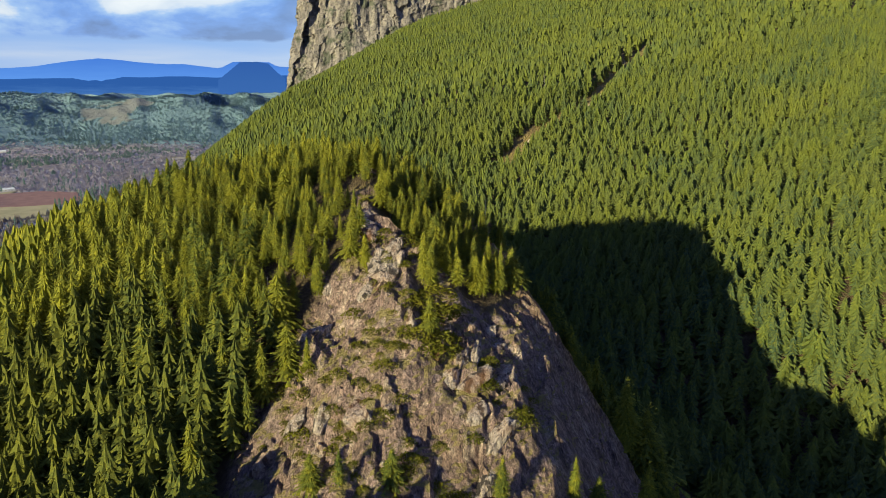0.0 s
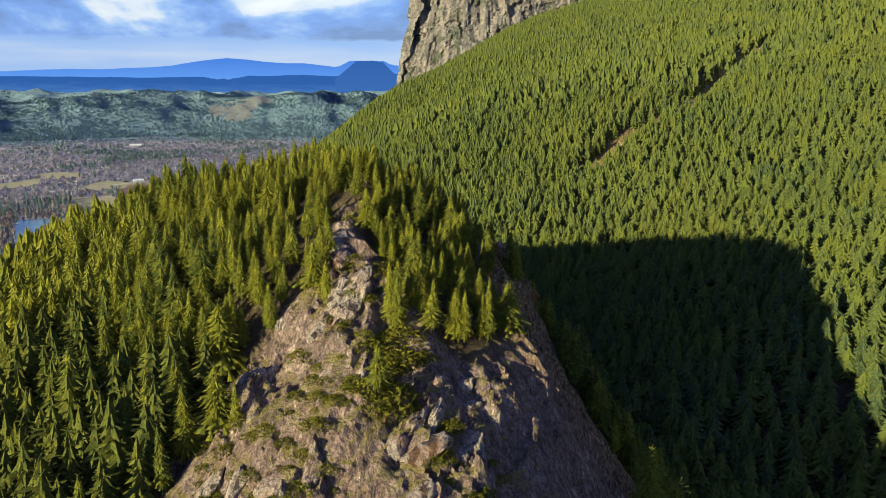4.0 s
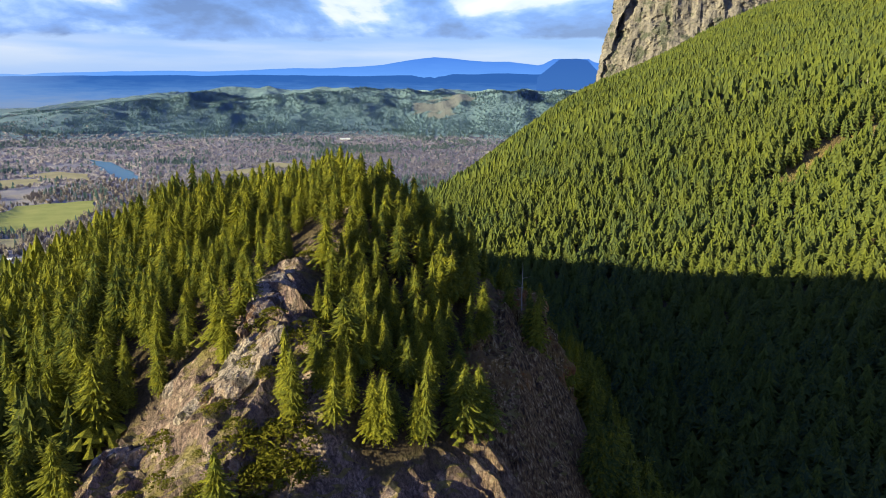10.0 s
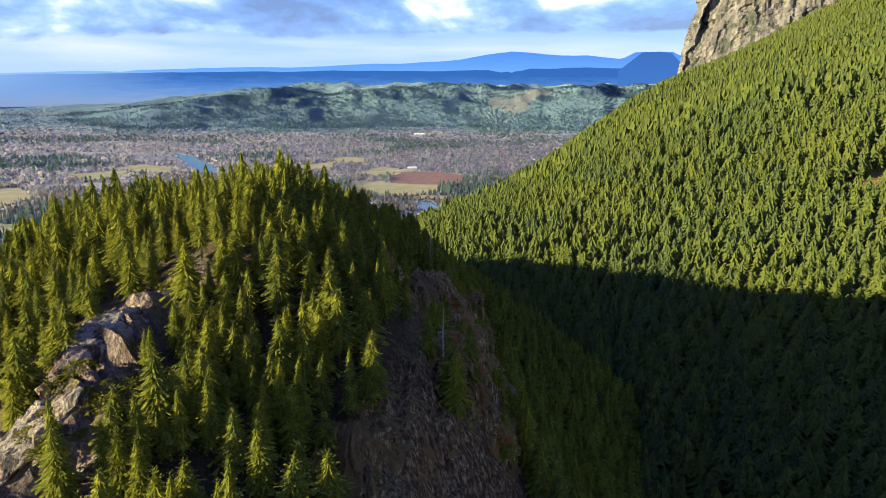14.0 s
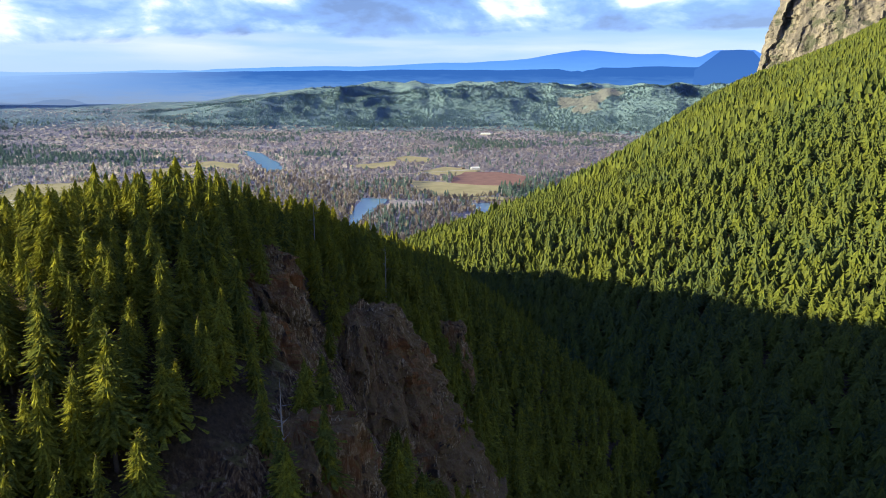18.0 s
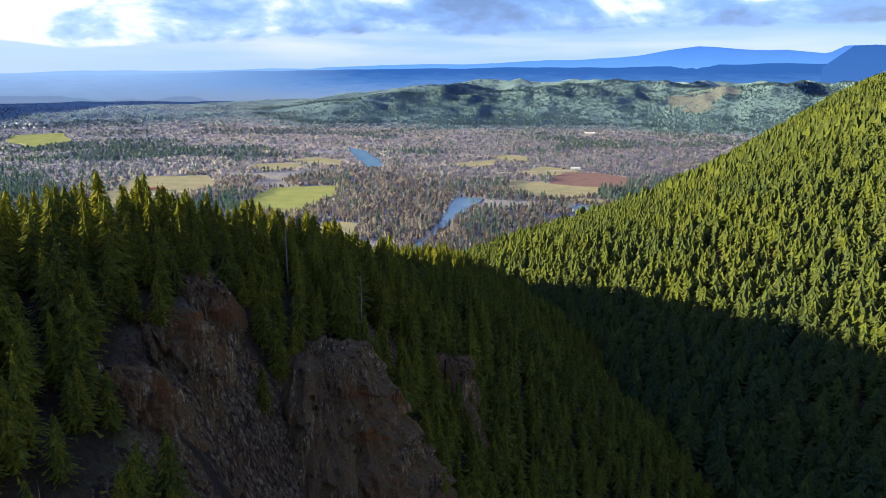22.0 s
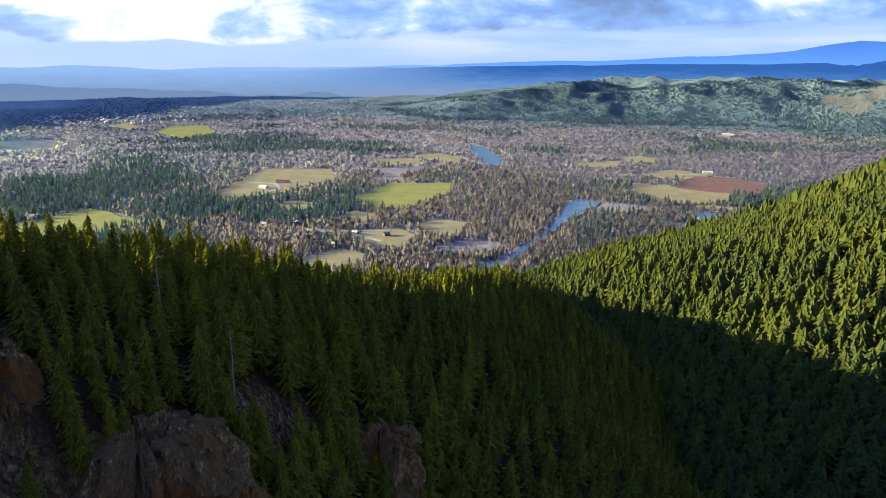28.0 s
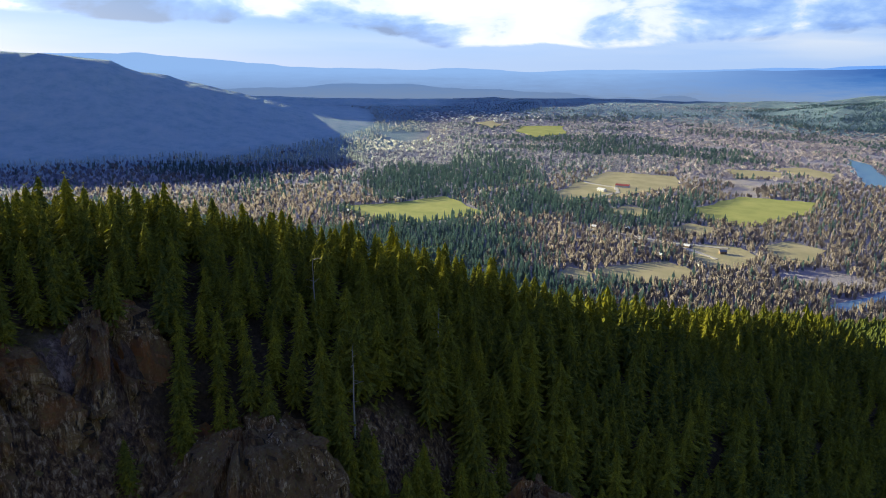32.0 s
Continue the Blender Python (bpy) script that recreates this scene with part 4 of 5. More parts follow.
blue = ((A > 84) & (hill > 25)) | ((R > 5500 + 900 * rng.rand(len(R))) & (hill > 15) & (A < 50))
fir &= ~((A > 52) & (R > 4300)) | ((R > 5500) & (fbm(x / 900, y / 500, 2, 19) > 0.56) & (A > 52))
vale_wood("far_conifer_wood", blue & ~clearcut & (A < 60), TINY, 18, 1.7, NEEDLE_BLUE, "woods on the far backs of the hills, tinted blue-green by haze")
fir &= ~blue
hr_, ha_ = np.meshgrid(np.arange(3950, 7400, 27.0), np.arange(4.0, 66.0, 0.29))
hr_, ha_ = (hr_ + 30 * (rng.rand(*hr_.shape) - 0.5)).ravel(), (ha_ + 0.3 * (rng.rand(*ha_.shape) - 0.5)).ravel()
hx_, hy_ = CENTRE[0] - hr_ * np.sin(np.radians(ha_)), CENTRE[1] + hr_ * np.cos(np.radians(ha_))
up_ = hills(hx_, hy_)
on = (up_ > 16) & ~felled(ha_, hr_) & (fbm(hx_ / 240, hy_ / 240, 3, 55) + 0.3 * (rng.rand(len(hx_)) - 0.5) > 0.30 + 0.35 * step((ha_ - 50) / 14))
hx_, hy_, hr_ = hx_[on], hy_[on], hr_[on]
qx, qy, qz = drawn_in(hx_, hy_, land(hx_, hy_))
shrink = np.hypot(qx - CENTRE[0], qy - CENTRE[1]) / hr_
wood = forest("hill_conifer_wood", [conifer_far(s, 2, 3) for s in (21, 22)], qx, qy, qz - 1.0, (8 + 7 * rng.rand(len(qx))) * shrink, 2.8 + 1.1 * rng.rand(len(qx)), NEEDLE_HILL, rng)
tagged(wood, "conifer woods on the low hills, tinted blue-green by haze", "forest", kind="stuff")
leafless = ~fir & ~clearcut & ~blue & ~((hill > 22) & (A > 5) & (A < 58) & (rng.rand(len(A)) > 0.12))
close_by = R < 2300 + 900 * (fbm(x / 500, y / 500, 2, 23) - 0.5) + 500 * (rng.rand(len(R)) - 0.5)
vale_wood("near_broadleaf_wood", leafless & close_by, TUFT, 17, 0.7, BARE_NEAR, "leafless brown broadleaf woods round the river and the farms")
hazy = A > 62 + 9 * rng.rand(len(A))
vale_wood("bare_broadleaf_wood", leafless & ~close_by & ~hazy, TUFT, 14, 0.8, BARE, "leafless grey broadleaf woods far down the valley, paled by haze")
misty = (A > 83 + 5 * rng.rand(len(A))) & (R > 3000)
vale_wood("misty_broadleaf_wood", leafless & ~close_by & hazy & misty, TUFT, 14, 0.8, BARE_MIST, "leafless woods at the foot of the far mountain, paled by haze")
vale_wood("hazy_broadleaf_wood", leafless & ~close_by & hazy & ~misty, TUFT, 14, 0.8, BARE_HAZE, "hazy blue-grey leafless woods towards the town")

# ---- wood on the big flank and in the hollow ----
x, y = scatter(-480, 560, 150, 900, 5.9, rng)
c, side = crag_height(x, y)
s = slope_height(x, y)
off, along = gully(x, y)
bare = (abs(off - 3) < 10 + 6 * fbm(x / 30, y / 30, 2, 3)) & (along > 30) & (along < 520)
keep = ((c <= s + 2) | (x < -248) | (y > 518)) & (np.maximum(c, s) > VALE + 25) & ~bare & (x < 0.66 * y + 60)
x, y, = x[keep], y[keep]
z = land(x, y)
h = (10.5 + 9 * rng.rand(len(x))) * (0.85 + 0.4 * fbm(x / 60, y / 60, 2, 44))
hollow = y < 470
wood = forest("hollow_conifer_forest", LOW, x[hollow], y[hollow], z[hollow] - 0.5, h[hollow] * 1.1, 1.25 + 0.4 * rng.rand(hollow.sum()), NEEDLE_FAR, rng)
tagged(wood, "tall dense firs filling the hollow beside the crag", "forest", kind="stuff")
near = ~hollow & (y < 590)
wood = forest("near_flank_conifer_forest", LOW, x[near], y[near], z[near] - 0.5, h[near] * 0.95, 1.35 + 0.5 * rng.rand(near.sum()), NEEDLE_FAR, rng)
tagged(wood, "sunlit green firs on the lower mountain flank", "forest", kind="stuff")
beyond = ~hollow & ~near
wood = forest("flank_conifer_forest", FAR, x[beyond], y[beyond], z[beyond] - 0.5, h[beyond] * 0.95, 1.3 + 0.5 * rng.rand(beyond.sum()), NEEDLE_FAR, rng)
tagged(wood, "even green fir forest on the mountain flank", "forest", kind="stuff")
x, y = scatter(-720, 1500, 900, 2960, 11.0, rng)
off, along = gully(x, y)
keep = (slope_height(x, y) > VALE + 25) & (x < y * 0.66 + 60) & ~((abs(off - 3) < 13) & (along < 520))
x, y = x[keep], y[keep]
sx, sy, sz = drawn_in(x, y, land(x, y))
wood = forest("upper_flank_conifer_forest", [conifer_far(s, 2, 4) for s in (1, 2, 3)], sx, sy, sz - 0.5, 13 + 11 * rng.rand(len(x)), 1.45 + 0.6 * rng.rand(len(x)), NEEDLE_FAR, rng)
tagged(wood, "distant fir forest high on the mountain flank", "forest", kind="stuff")


x, y = scatter(-260, 520, -320, 420, 8.2, rng)
c, side = crag_height(x, y)
s = slope_height(x, y)
h0 = np.maximum(c, s)
keep = (h0 > VALE + 25) & (((c <= s + 2) & ((x >= 0.66 * y + 60) | (y < 150))) | ((c > s + 2) & (y < 84) & (side > 34)))
x, y = x[keep], y[keep]
wood = forest("southern_conifer_forest", FAR, x, y, land(x, y) - 0.5, 13 + 7 * rng.rand(len(x)), 1.5 + 0.4 * rng.rand(len(x)), NEEDLE_FAR, rng)
tagged(wood, "dense fir forest on the slopes south of the crag", "forest", kind="stuff")
# slide scar: a strip of bare broken ground up the flank
n = 90
along = np.linspace(95, 330, n)
wander = np.interp(along, (0, 121, 187, 343, 560), (0, 17, 58, 68, 84)) + 3
half = 5 + 6 * fbm(along / 40, along * 0, 3, 15)
rows = []
for f in np.linspace(-1, 1, 7):
    off = wander + f * half
    sx, sy = 40 + along * 0.40 + off * 0.917, 690 + along * 0.917 - off * 0.40
    rows.append(np.stack([sx, sy, land(sx, sy) + 2.2 - 5.0 * abs(f) ** 3 + 1.2 * fbm(sx / 6, sy / 6, 2, 4)], 1))
i = np.arange(7 * n).reshape(7, n)
q = np.stack([i[:-1, :-1], i[1:, :-1], i[1:, 1:], i[:-1, 1:]], -1).reshape(-1, 4)
SCREE = plain("tan_scree", (0.34, 0.27, 0.17), (0.62, 0.52, 0.36), 0.15, 0.9)
tagged(mesh_object("slide_scar", np.concatenate(rows), q, SCREE), "tan bare slide scar in the forest", "ground", kind="structure")


# ---- single trees of the crag ----
def part(name, bm, mat, parent, label=""):
    me = bpy.data.meshes.new(name)
    bm.to_mesh(me)
    bm.free()
    me.materials.append(mat)
    ob = new(name, me)
    ob.parent = parent
    return tagged(ob, label)


def trunk_bm(height, radius, sides=7, rings=6, wobble=0.02, seed=0):
    """A tapered, slightly crooked stem."""
    r = random.Random(seed)
    bm = bmesh.new()
    loops = []
    ox = oy = 0.0
    for k in range(rings + 1):
        f = k / rings
        rad = radius * (1 - f) ** 0.8 + 0.0015
        loops.append([bm.verts.new((ox + rad * math.cos(6.283 * j / sides), oy + rad * math.sin(6.283 * j / sides), f * height - 0.06 * (k == 0))) for j in range(sides)])
        ox += r.uniform(-wobble, wobble)
        oy += r.uniform(-wobble, wobble)
    for a, b in zip(loops, loops[1:]):
        for j in range(sides):
            bm.faces.new((a[j], a[(j + 1) % sides], b[(j + 1) % sides], b[j]))
    bm.faces.new(loops[-1])
    return bm


def fir_tree(seed, label, **shape):
    """A fir of height 1: empty at the foot, trunk and crown under it."""
    top = new("fir_tree")
    tagged(top, label, "tree", "trees on the crag")
    part("trunk", trunk_bm(0.97, 0.017, wobble=0.003, seed=seed), BARK, top, "grey-brown trunk")
    V, F = conifer(seed, **shape)
    mesh_object("crown", V, F, NEEDLE, [("tint", np.full(len(V), 0.37 * seed % 1))], top)
    return top


def place(ob, x, y, h, wide, turn, sink=0.3):
    m = Matrix.Translation((x, y, ground_at(x, y) - sink)) @ Matrix.Rotation(turn, 4, "Z") @ Matrix.Diagonal((h * wide, h * wide, h, 1))
    return copy_thing(ob, m)


KINDS = [fir_tree(11, "tall slender green fir with drooping boughs on the crag", whorls=22, per=8, slim=0.95, tiers=21, points=13),
         fir_tree(12, "dense green fir with a broad skirt on the crag", whorls=21, per=9, slim=1.2, gaps=0.04, tiers=20, points=14),
         fir_tree(13, "thin young fir with sparse light green boughs", whorls=17, per=7, slim=0.85, gaps=0.15, tiers=16, points=11),
         fir_tree(14, "bushy yellow-green fir with an uneven crown", whorls=17, per=10, slim=1.6, ragged=0.8, tiers=14, points=13),
         fir_tree(15, "old ragged fir with gaps between its boughs", whorls=18, per=8, slim=1.3, foot=0.24, gaps=0.25, ragged=0.9, tiers=12, points=11)]
SUNNY = ((-3, 169, 13), (-5, 170, 15), (-3, 152, 12), (9, 189, 10), (19, 185, 12), (10, 178, 7), (6, 180, 5), (12, 198, 8), (12, 209, 12), (-24, 176, 11), (-45, 152, 19), (-70, 166, 19),
         (-71, 155, 23), (-33, 177, 10), (-49, 172, 12), (-41, 175, 12), (-52, 130, 22), (-26, 123, 9), (-20, 121, 9), (-10, 124, 9), (12, 125, 11), (29, 136, 12), (36, 143, 10))
SHADY = ((54, 188, 23), (61, 189, 28), (53, 160, 22), (62, 164, 26), (69, 168, 27), (-31, 149, 9), (-36, 151, 14), (-41, 147, 17), (-51, 151, 19), (2, 200, 14), (15, 190, 9), (19, 191, 12),
         (8, 178, 8), (11, 205, 12), (-5, 178, 8), (-20, 173, 10), (-2, 182, 12), (-5, 193, 13), (4, 203, 17), (8, 212, 9), (-30, 198, 11), (-48, 208, 14), (-6, 208, 15), (-43, 141, 15))
spots = []
for j, (x, y, h) in enumerate(SUNNY + SHADY):
    place(KINDS[(j * 7) % 5 if h > 9 else (2, 3)[j % 2]], x, y, h, 1.0 + 0.25 * rng.rand(), rng.rand() * 6.28)
    spots.append((x, y))
spots = np.array(spots, float)

# the rest of the wood on the crag: nearest trees singly, the others joined
x, y = scatter(-250, 70, -80, 520, 4.0, rng)
c, side = crag_height(x, y)
s = slope_height(x, y)
gap = np.min(np.hypot(x[:, None] - spots[:, 0], y[:, None] - spots[:, 1]), axis=1)
thin = fbm(x / 18, y / 18, 2, 63)
keep = (c > s + 2) & (rocky(x, y) < 0.5) & (gap > 3.2) & ((thin > 0.05) | (side < -50))
keep &= ~((y < 166) & (side > -29) & (side < 2)) & ~((abs(side + 1) < 4.5) & (y < 204)) & ~((side > 0) & (y < 166)) & ~((side > 9) & (y < 172))
keep &= ~((side > 33) & (side < 80) & (y < 214)) & ~((side > 33) & (side < 54) & (y > 197) & (y < 240)) & ~((side > 22) & (side < 46) & (y > 240) & (y < 266))
x, y, side = x[keep], y[keep], side[keep]
z, _ = full_land(x, y)
h = 8 + 5.5 * rng.rand(len(x)) + np.clip((-42 - z) / 40, 0, 1) * 6 * step((310 - y) / 40) + 2.5 * step((-25 - side) / 20) * step((310 - y) / 40) + 4 * step((y - 285) / 25) * step((390 - y) / 40)
h = h * np.where((abs(side) < 22) & (y < 216), 0.82, 1.0) + 2.5 * (rng.rand(len(x)) > 0.9)
single = (side > -62) & (y > 160) & (y < 300)
order = np.where(single)[0][:290]
for j in order:
    place(KINDS[rng.choice(5, p=(0.36, 0.24, 0.18, 0.08, 0.14))], x[j], y[j], h[j], 0.95 + 0.3 * rng.rand(), rng.rand() * 6.28)
# close-set young firs on the sunny shoulder east of the crest
ex, ey = scatter(-35, 25, 170, 226, 3.1, rng)
eside = crag_height(ex, ey)[1]
taken = np.concatenate([spots, np.stack([x[order], y[order]], 1)])
ek = (eside > np.where(ey > 197, 4.0, 10.0)) & (eside < 24) & (np.min(np.hypot(ex[:, None] - taken[:, 0], ey[:, None] - taken[:, 1]), axis=1) > 2.3) & (rng.rand(len(ex)) < 0.85)
for a, b in zip(ex[ek], ey[ek]):
    place(KINDS[rng.choice(5, p=(0.34, 0.24, 0.22, 0.10, 0.10))], a, b, 6 + 4.5 * rng.rand(), 1.05 + 0.3 * rng.rand(), rng.rand() * 6.28)
# firs that stand on ledges of the shaded faces
fx, fy = scatter(-60, 60, 212, 345, 4.3, rng)
fside = crag_height(fx, fy)[1]
fk = (rocky(fx, fy) > 0.5) & (fside > 12) & (fbm(fx / 9, fy / 9, 2, 88) > 0.56)
fx, fy = fx[fk], fy[fk]
fz, _ = full_land(fx, fy)
ledge_wood = forest("ledge_conifer_wood", NEAR, fx, fy, fz - 0.5, 9 + 6 * rng.rand(len(fx)), 1.0 + 0.3 * rng.rand(len(fx)), NEEDLE, rng)
tagged(ledge_wood, "dark firs rooted on ledges of the cliff", "forest", kind="stuff")
left_over = np.ones(len(x), bool)
left_over[order] = False
close = left_over & (x > -125) & (y > 118) & (y < 330)
# low western firs take the needle copy with shade in its colour
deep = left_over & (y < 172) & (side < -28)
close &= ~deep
wood = forest("west_conifer_forest", MID, x[deep], y[deep], z[deep] - 0.4, h[deep] + 1.5, 1.1 + 0.3 * rng.rand(deep.sum()), NEEDLE_SHADED, rng)
tagged(wood, "tall green firs on the western side of the crag, coloured darker for shade", "forest", kind="stuff")
wood = forest("crag_conifer_forest", NEAR, x[close], y[close], z[close] - 0.4, h[close], 1.0 + 0.3 * rng.rand(close.sum()), NEEDLE, rng)
tagged(wood, "dense green firs on the sides of the crag", "forest", kind="stuff")
north = left_over & ~close & (y >= 300) & (x > -200)
wood = forest("north_conifer_forest", MID, x[north], y[north], z[north] - 0.4, h[north], 1.15 + 0.3 * rng.rand(north.sum()), NEEDLE, rng)
tagged(wood, "dense green firs on the northern ridge of the crag", "forest", kind="stuff")
back = left_over & ~close & ~north & ~deep
wood = forest("back_conifer_forest", FAR, x[back], y[back], z[back] - 0.4, h[back] + 3, 1.0 + 0.3 * rng.rand(back.sum()), NEEDLE, rng)
tagged(wood, "dense green firs on the back of the crag", "forest", kind="stuff")
for ob in KINDS:
    ob.matrix_basis = Matrix.Translation((-90 - 5 * KINDS.index(ob), 250, ground_at(-90 - 5 * KINDS.index(ob), 250) - 0.3)) @ Matrix.Diagonal((13, 13, 13, 1))


# ---- rocks ----
def outcrop(x, y, size, turn, lean, seed, label, name="rock_outcrop", up=0.0, fine=5):
    """A block of bedrock: a lump cut by joint planes, then roughened."""
    r = np.random.RandomState(seed)
    bm = bmesh.new()
    bmesh.ops.create_icosphere(bm, subdivisions=fine, radius=1.0)
    P = np.array([v.co[:] for v in bm.verts])
    for k in range(16):
        d = r.normal(size=3)
        d /= np.linalg.norm(d)
        cut = 0.55 + 0.3 * r.rand()
        over = P @ d - cut
        P = P - np.outer(np.maximum(over, 0), d) * 0.94
    n1 = np.array([noise.noise(Vector(p * 1.9 + seed)) for p in P])
    n2 = np.array([noise.noise(Vector((p[0] * 6 + seed, p[1] * 6, p[2] * 3))) for p in P])
    P = P * (1 + 0.20 * n1 + 0.09 * n2 - 0.05 * (abs(n2) < 0.06))[:, None]
    for v, p in zip(bm.verts, P):
        v.co = p * np.array(size)
    me = bpy.data.meshes.new(name)
    bm.to_mesh(me)
    bm.free()
    me.materials.append(SLAB_ROCK)
    ob = new(name, me)
    ob.matrix_basis = Matrix.Translation((x, y, ground_at(x, y) - size[2] * 0.35 + up)) @ Euler((lean, lean * 0.4, turn)).to_matrix().to_4x4()
    return tagged(ob, label, "rock", "rocks of the crag")


SLAB = "pale grey-brown bare rock slab on the crest of the crag"
outcrop(-20, 186, (4.2, 10.5, 2.4), 0.2, 0.30, 1, SLAB, up=-1.9)
outcrop(-15, 173, (5.0, 11.5, 2.4), 0.15, 0.40, 2, SLAB, up=-1.0)
outcrop(-22, 216, (2.6, 2.6, 1.5), 0.2, 0.1, 3, "small light summit rock among the firs")
outcrop(4, 152, (2.6, 9, 4.5), -0.2, 0.45, 5, "sharp rock rib with mossy cracks", up=-1.5)
outcrop(16, 153, (2.2, 4, 5.5), 0.3, 0.3, 6, "upright rock pinnacle on the face", up=-1.5)


# broken ribs and blocks that stand out of the southern face
x, y = scatter(-48, 34, 104, 186, 6.6, rng)
c, side = crag_height(x, y)
keep = (bare_rock(x, y) > 0.8) & (side > -34) & (side < 30) & (fbm(x / 12, y / 12, 2, 17) > 0.40)
for j, (bx, by) in enumerate(zip(x[keep], y[keep])):
    r = random.Random(j)
    wide, tall = r.uniform(1.3, 3.0), r.uniform(1.5, 3.4)
    long = wide * r.uniform(1.3, 2.4)
    kind_of = ("brown-grey broken rock block on the face", "slanting rock rib with dry grass in its cracks", "rough weathered ledge of grey-brown rock")[j % 3]
    outcrop(bx, by, (wide, long, tall), -0.45 + r.uniform(-0.4, 0.4), r.uniform(0.3, 0.7), 100 + j, kind_of, "rock_block", r.uniform(-0.9, 0.1), 4)


def buttress(x, y, top, rx, ry, drop, flare, turn, seed, label):
    """A tower of bedrock: squarish plan, upright ribs and clefts, stepped ledges, a rough mossy top; it widens downwards."""
    n_t, n_v, n_c = 230, 84, 12
    th = np.linspace(-np.pi, np.pi, n_t + 1)[:-1] - np.pi
    T, Z = np.meshgrid(th, np.linspace(-drop, 0, n_v))
    R = (abs(np.cos(T)) ** 4 + abs(np.sin(T)) ** 4) ** -0.25
    u = T * (rx + ry) / 2
    wob = 3 * (fbm(u / 9, Z / 12, 3, seed) - 0.5)
    cleft = fbm((u + wob) / 4.0, Z / 30, 4, seed + 1, ridged=True)
    off = 8.5 * (cleft - 0.66) + 2.4 * blocks((u + wob) / 2.3, Z / 6.5 + wob, seed + 2) + 1.2 * blocks(u / 1.0, Z / 2.6 + wob, seed + 3)
    off += flare * -Z + 1.3 * np.floor(-Z / 9 + 2 * fbm(u / 7, Z * 0, 2, seed + 4)) * 0.6
    X, Y = R * rx * np.cos(T) + np.cos(T) * off, R * ry * np.sin(T) + np.sin(T) * off
    Z = Z + 1.6 * (fbm(X / 3, Y / 3, 2, seed) - 0.5)
    rows = [np.stack([X, Y, Z], -1)]
    for k in range(1, n_c + 1):
        f = 1 - k / n_c
        cx, cy = X[-1] * f, Y[-1] * f
        cz = Z[-1] * f + 1.2 * (1 - f * f) + 2.0 * blocks(cx / 2.2, cy / 2.2, seed + 6) * (1 - f ** 4)
        rows.append(np.stack([cx, cy, cz], -1)[None])
    P = np.concatenate(rows)
    i = np.arange(P.shape[0] * n_t).reshape(P.shape[0], n_t)
    j = np.roll(i, -1, 1)
    q = np.stack([i[:-1], j[:-1], j[1:], i[1:]], -1)
    ob = new("rock_buttress")
    cut = (n_v - 1) * n_t
    mesh_object("rock_face", P[:n_v].reshape(-1, 3), q[:n_v - 1].reshape(-1, 4), CRAG_ROCK, parent=ob)
    ledge = mesh_object("top_ledge", P[n_v - 1:].reshape(-1, 3), q[n_v - 1:].reshape(-1, 4) - cut, CRAG_ROCK, parent=ob)
    tagged(ledge, "rough top with moss and rusty heather")
    ob.matrix_basis = Matrix.Translation((x, y, top)) @ Matrix.Rotation(turn, 4, "Z")
    return tagged(ob, label, "rock", "rocks of the crag")


buttress(9, 231, -45.5, 6, 6, 50, 0.28, 0.6, 3, "rusty brown rock tower with ribs and a mossy top")
buttress(11, 206, -49, 5, 8, 50, 0.32, 0.1, 73, "steep ribbed rock face below the firs")
buttress(-13, 237, -38, 7, 5, 45, 0.30, 0.9, 13, "dark ribbed cliff face with orange moss")
buttress(-26, 249, -35.5, 6.5, 5, 45, 0.30, 0.8, 23, "dark cliff pillar split by deep clefts")
buttress(-37, 261, -34.5, 5, 5, 40, 0.26, 0.8, 33, "dark cliff pillar with rusty heather on its top")
buttress(-33, 283, -52.5, 8.0, 9.0, 48, 0.46, 0.15, 43, "broad brown cliff block with a mossy flat top")
buttress(-45, 332, -72, 3, 4, 26, 0.25, 0.5, 53, "narrow rock fin among firs")
buttress(-25, 319, -95, 3, 6, 26, 0.4, 0.7, 63, "low rock fin on the wooded slope")


# ---- shrubs and dead trees ----
BUSHES = ((-8, 162), (-6, 166), (-2, 166), (1, 164), (-5, 159), (-4, 163), (-1, 163), (-3, 150), (-1, 151), (-5, 152), (3, 164), (-1, 159), (-1, 153))
def shrub_mesh(seed, leaves=420):
    r = np.random.RandomState(seed)
    V, F = [], []
    for k in range(leaves):
        a, q = r.rand() * 6.283, r.rand() ** 0.6
        c = np.array([q * np.cos(a), q * np.sin(a), (1 - q * q) * 0.75 * (0.5 + 0.5 * r.rand()) + 0.05])
        d = r.normal(size=(3, 3)) * 0.075
        o = len(V)
        V += [c + d[0], c + d[1], c + d[2]]
        F.append((o, o + 1, o + 2))
    return np.array(V), np.array(F)


SHRUBS = []
for k in range(4):
    top = new("shrub")
    tagged(top, "low olive-green shrub on a rock ledge", "shrub", "shrubs on the rock")
    part("stem", trunk_bm(0.6, 0.05, 5, 3, 0.04, k), BARK, top)
    V, F = shrub_mesh(k)
    mesh_object("foliage", V, F, SHRUB, [("tint", np.full(len(V), k * 0.23))], top)
    SHRUBS.append(top)
x, y = scatter(-50, 34, 100, 205, 4.3, rng)
c, side = crag_height(x, y)
lush = fbm(x / 13, y / 13, 2, 29)
keep = (rocky(x, y) > 0.5) & (side > -32) & (side < 36) & (lush > 0.46)
x, y = x[keep], y[keep]
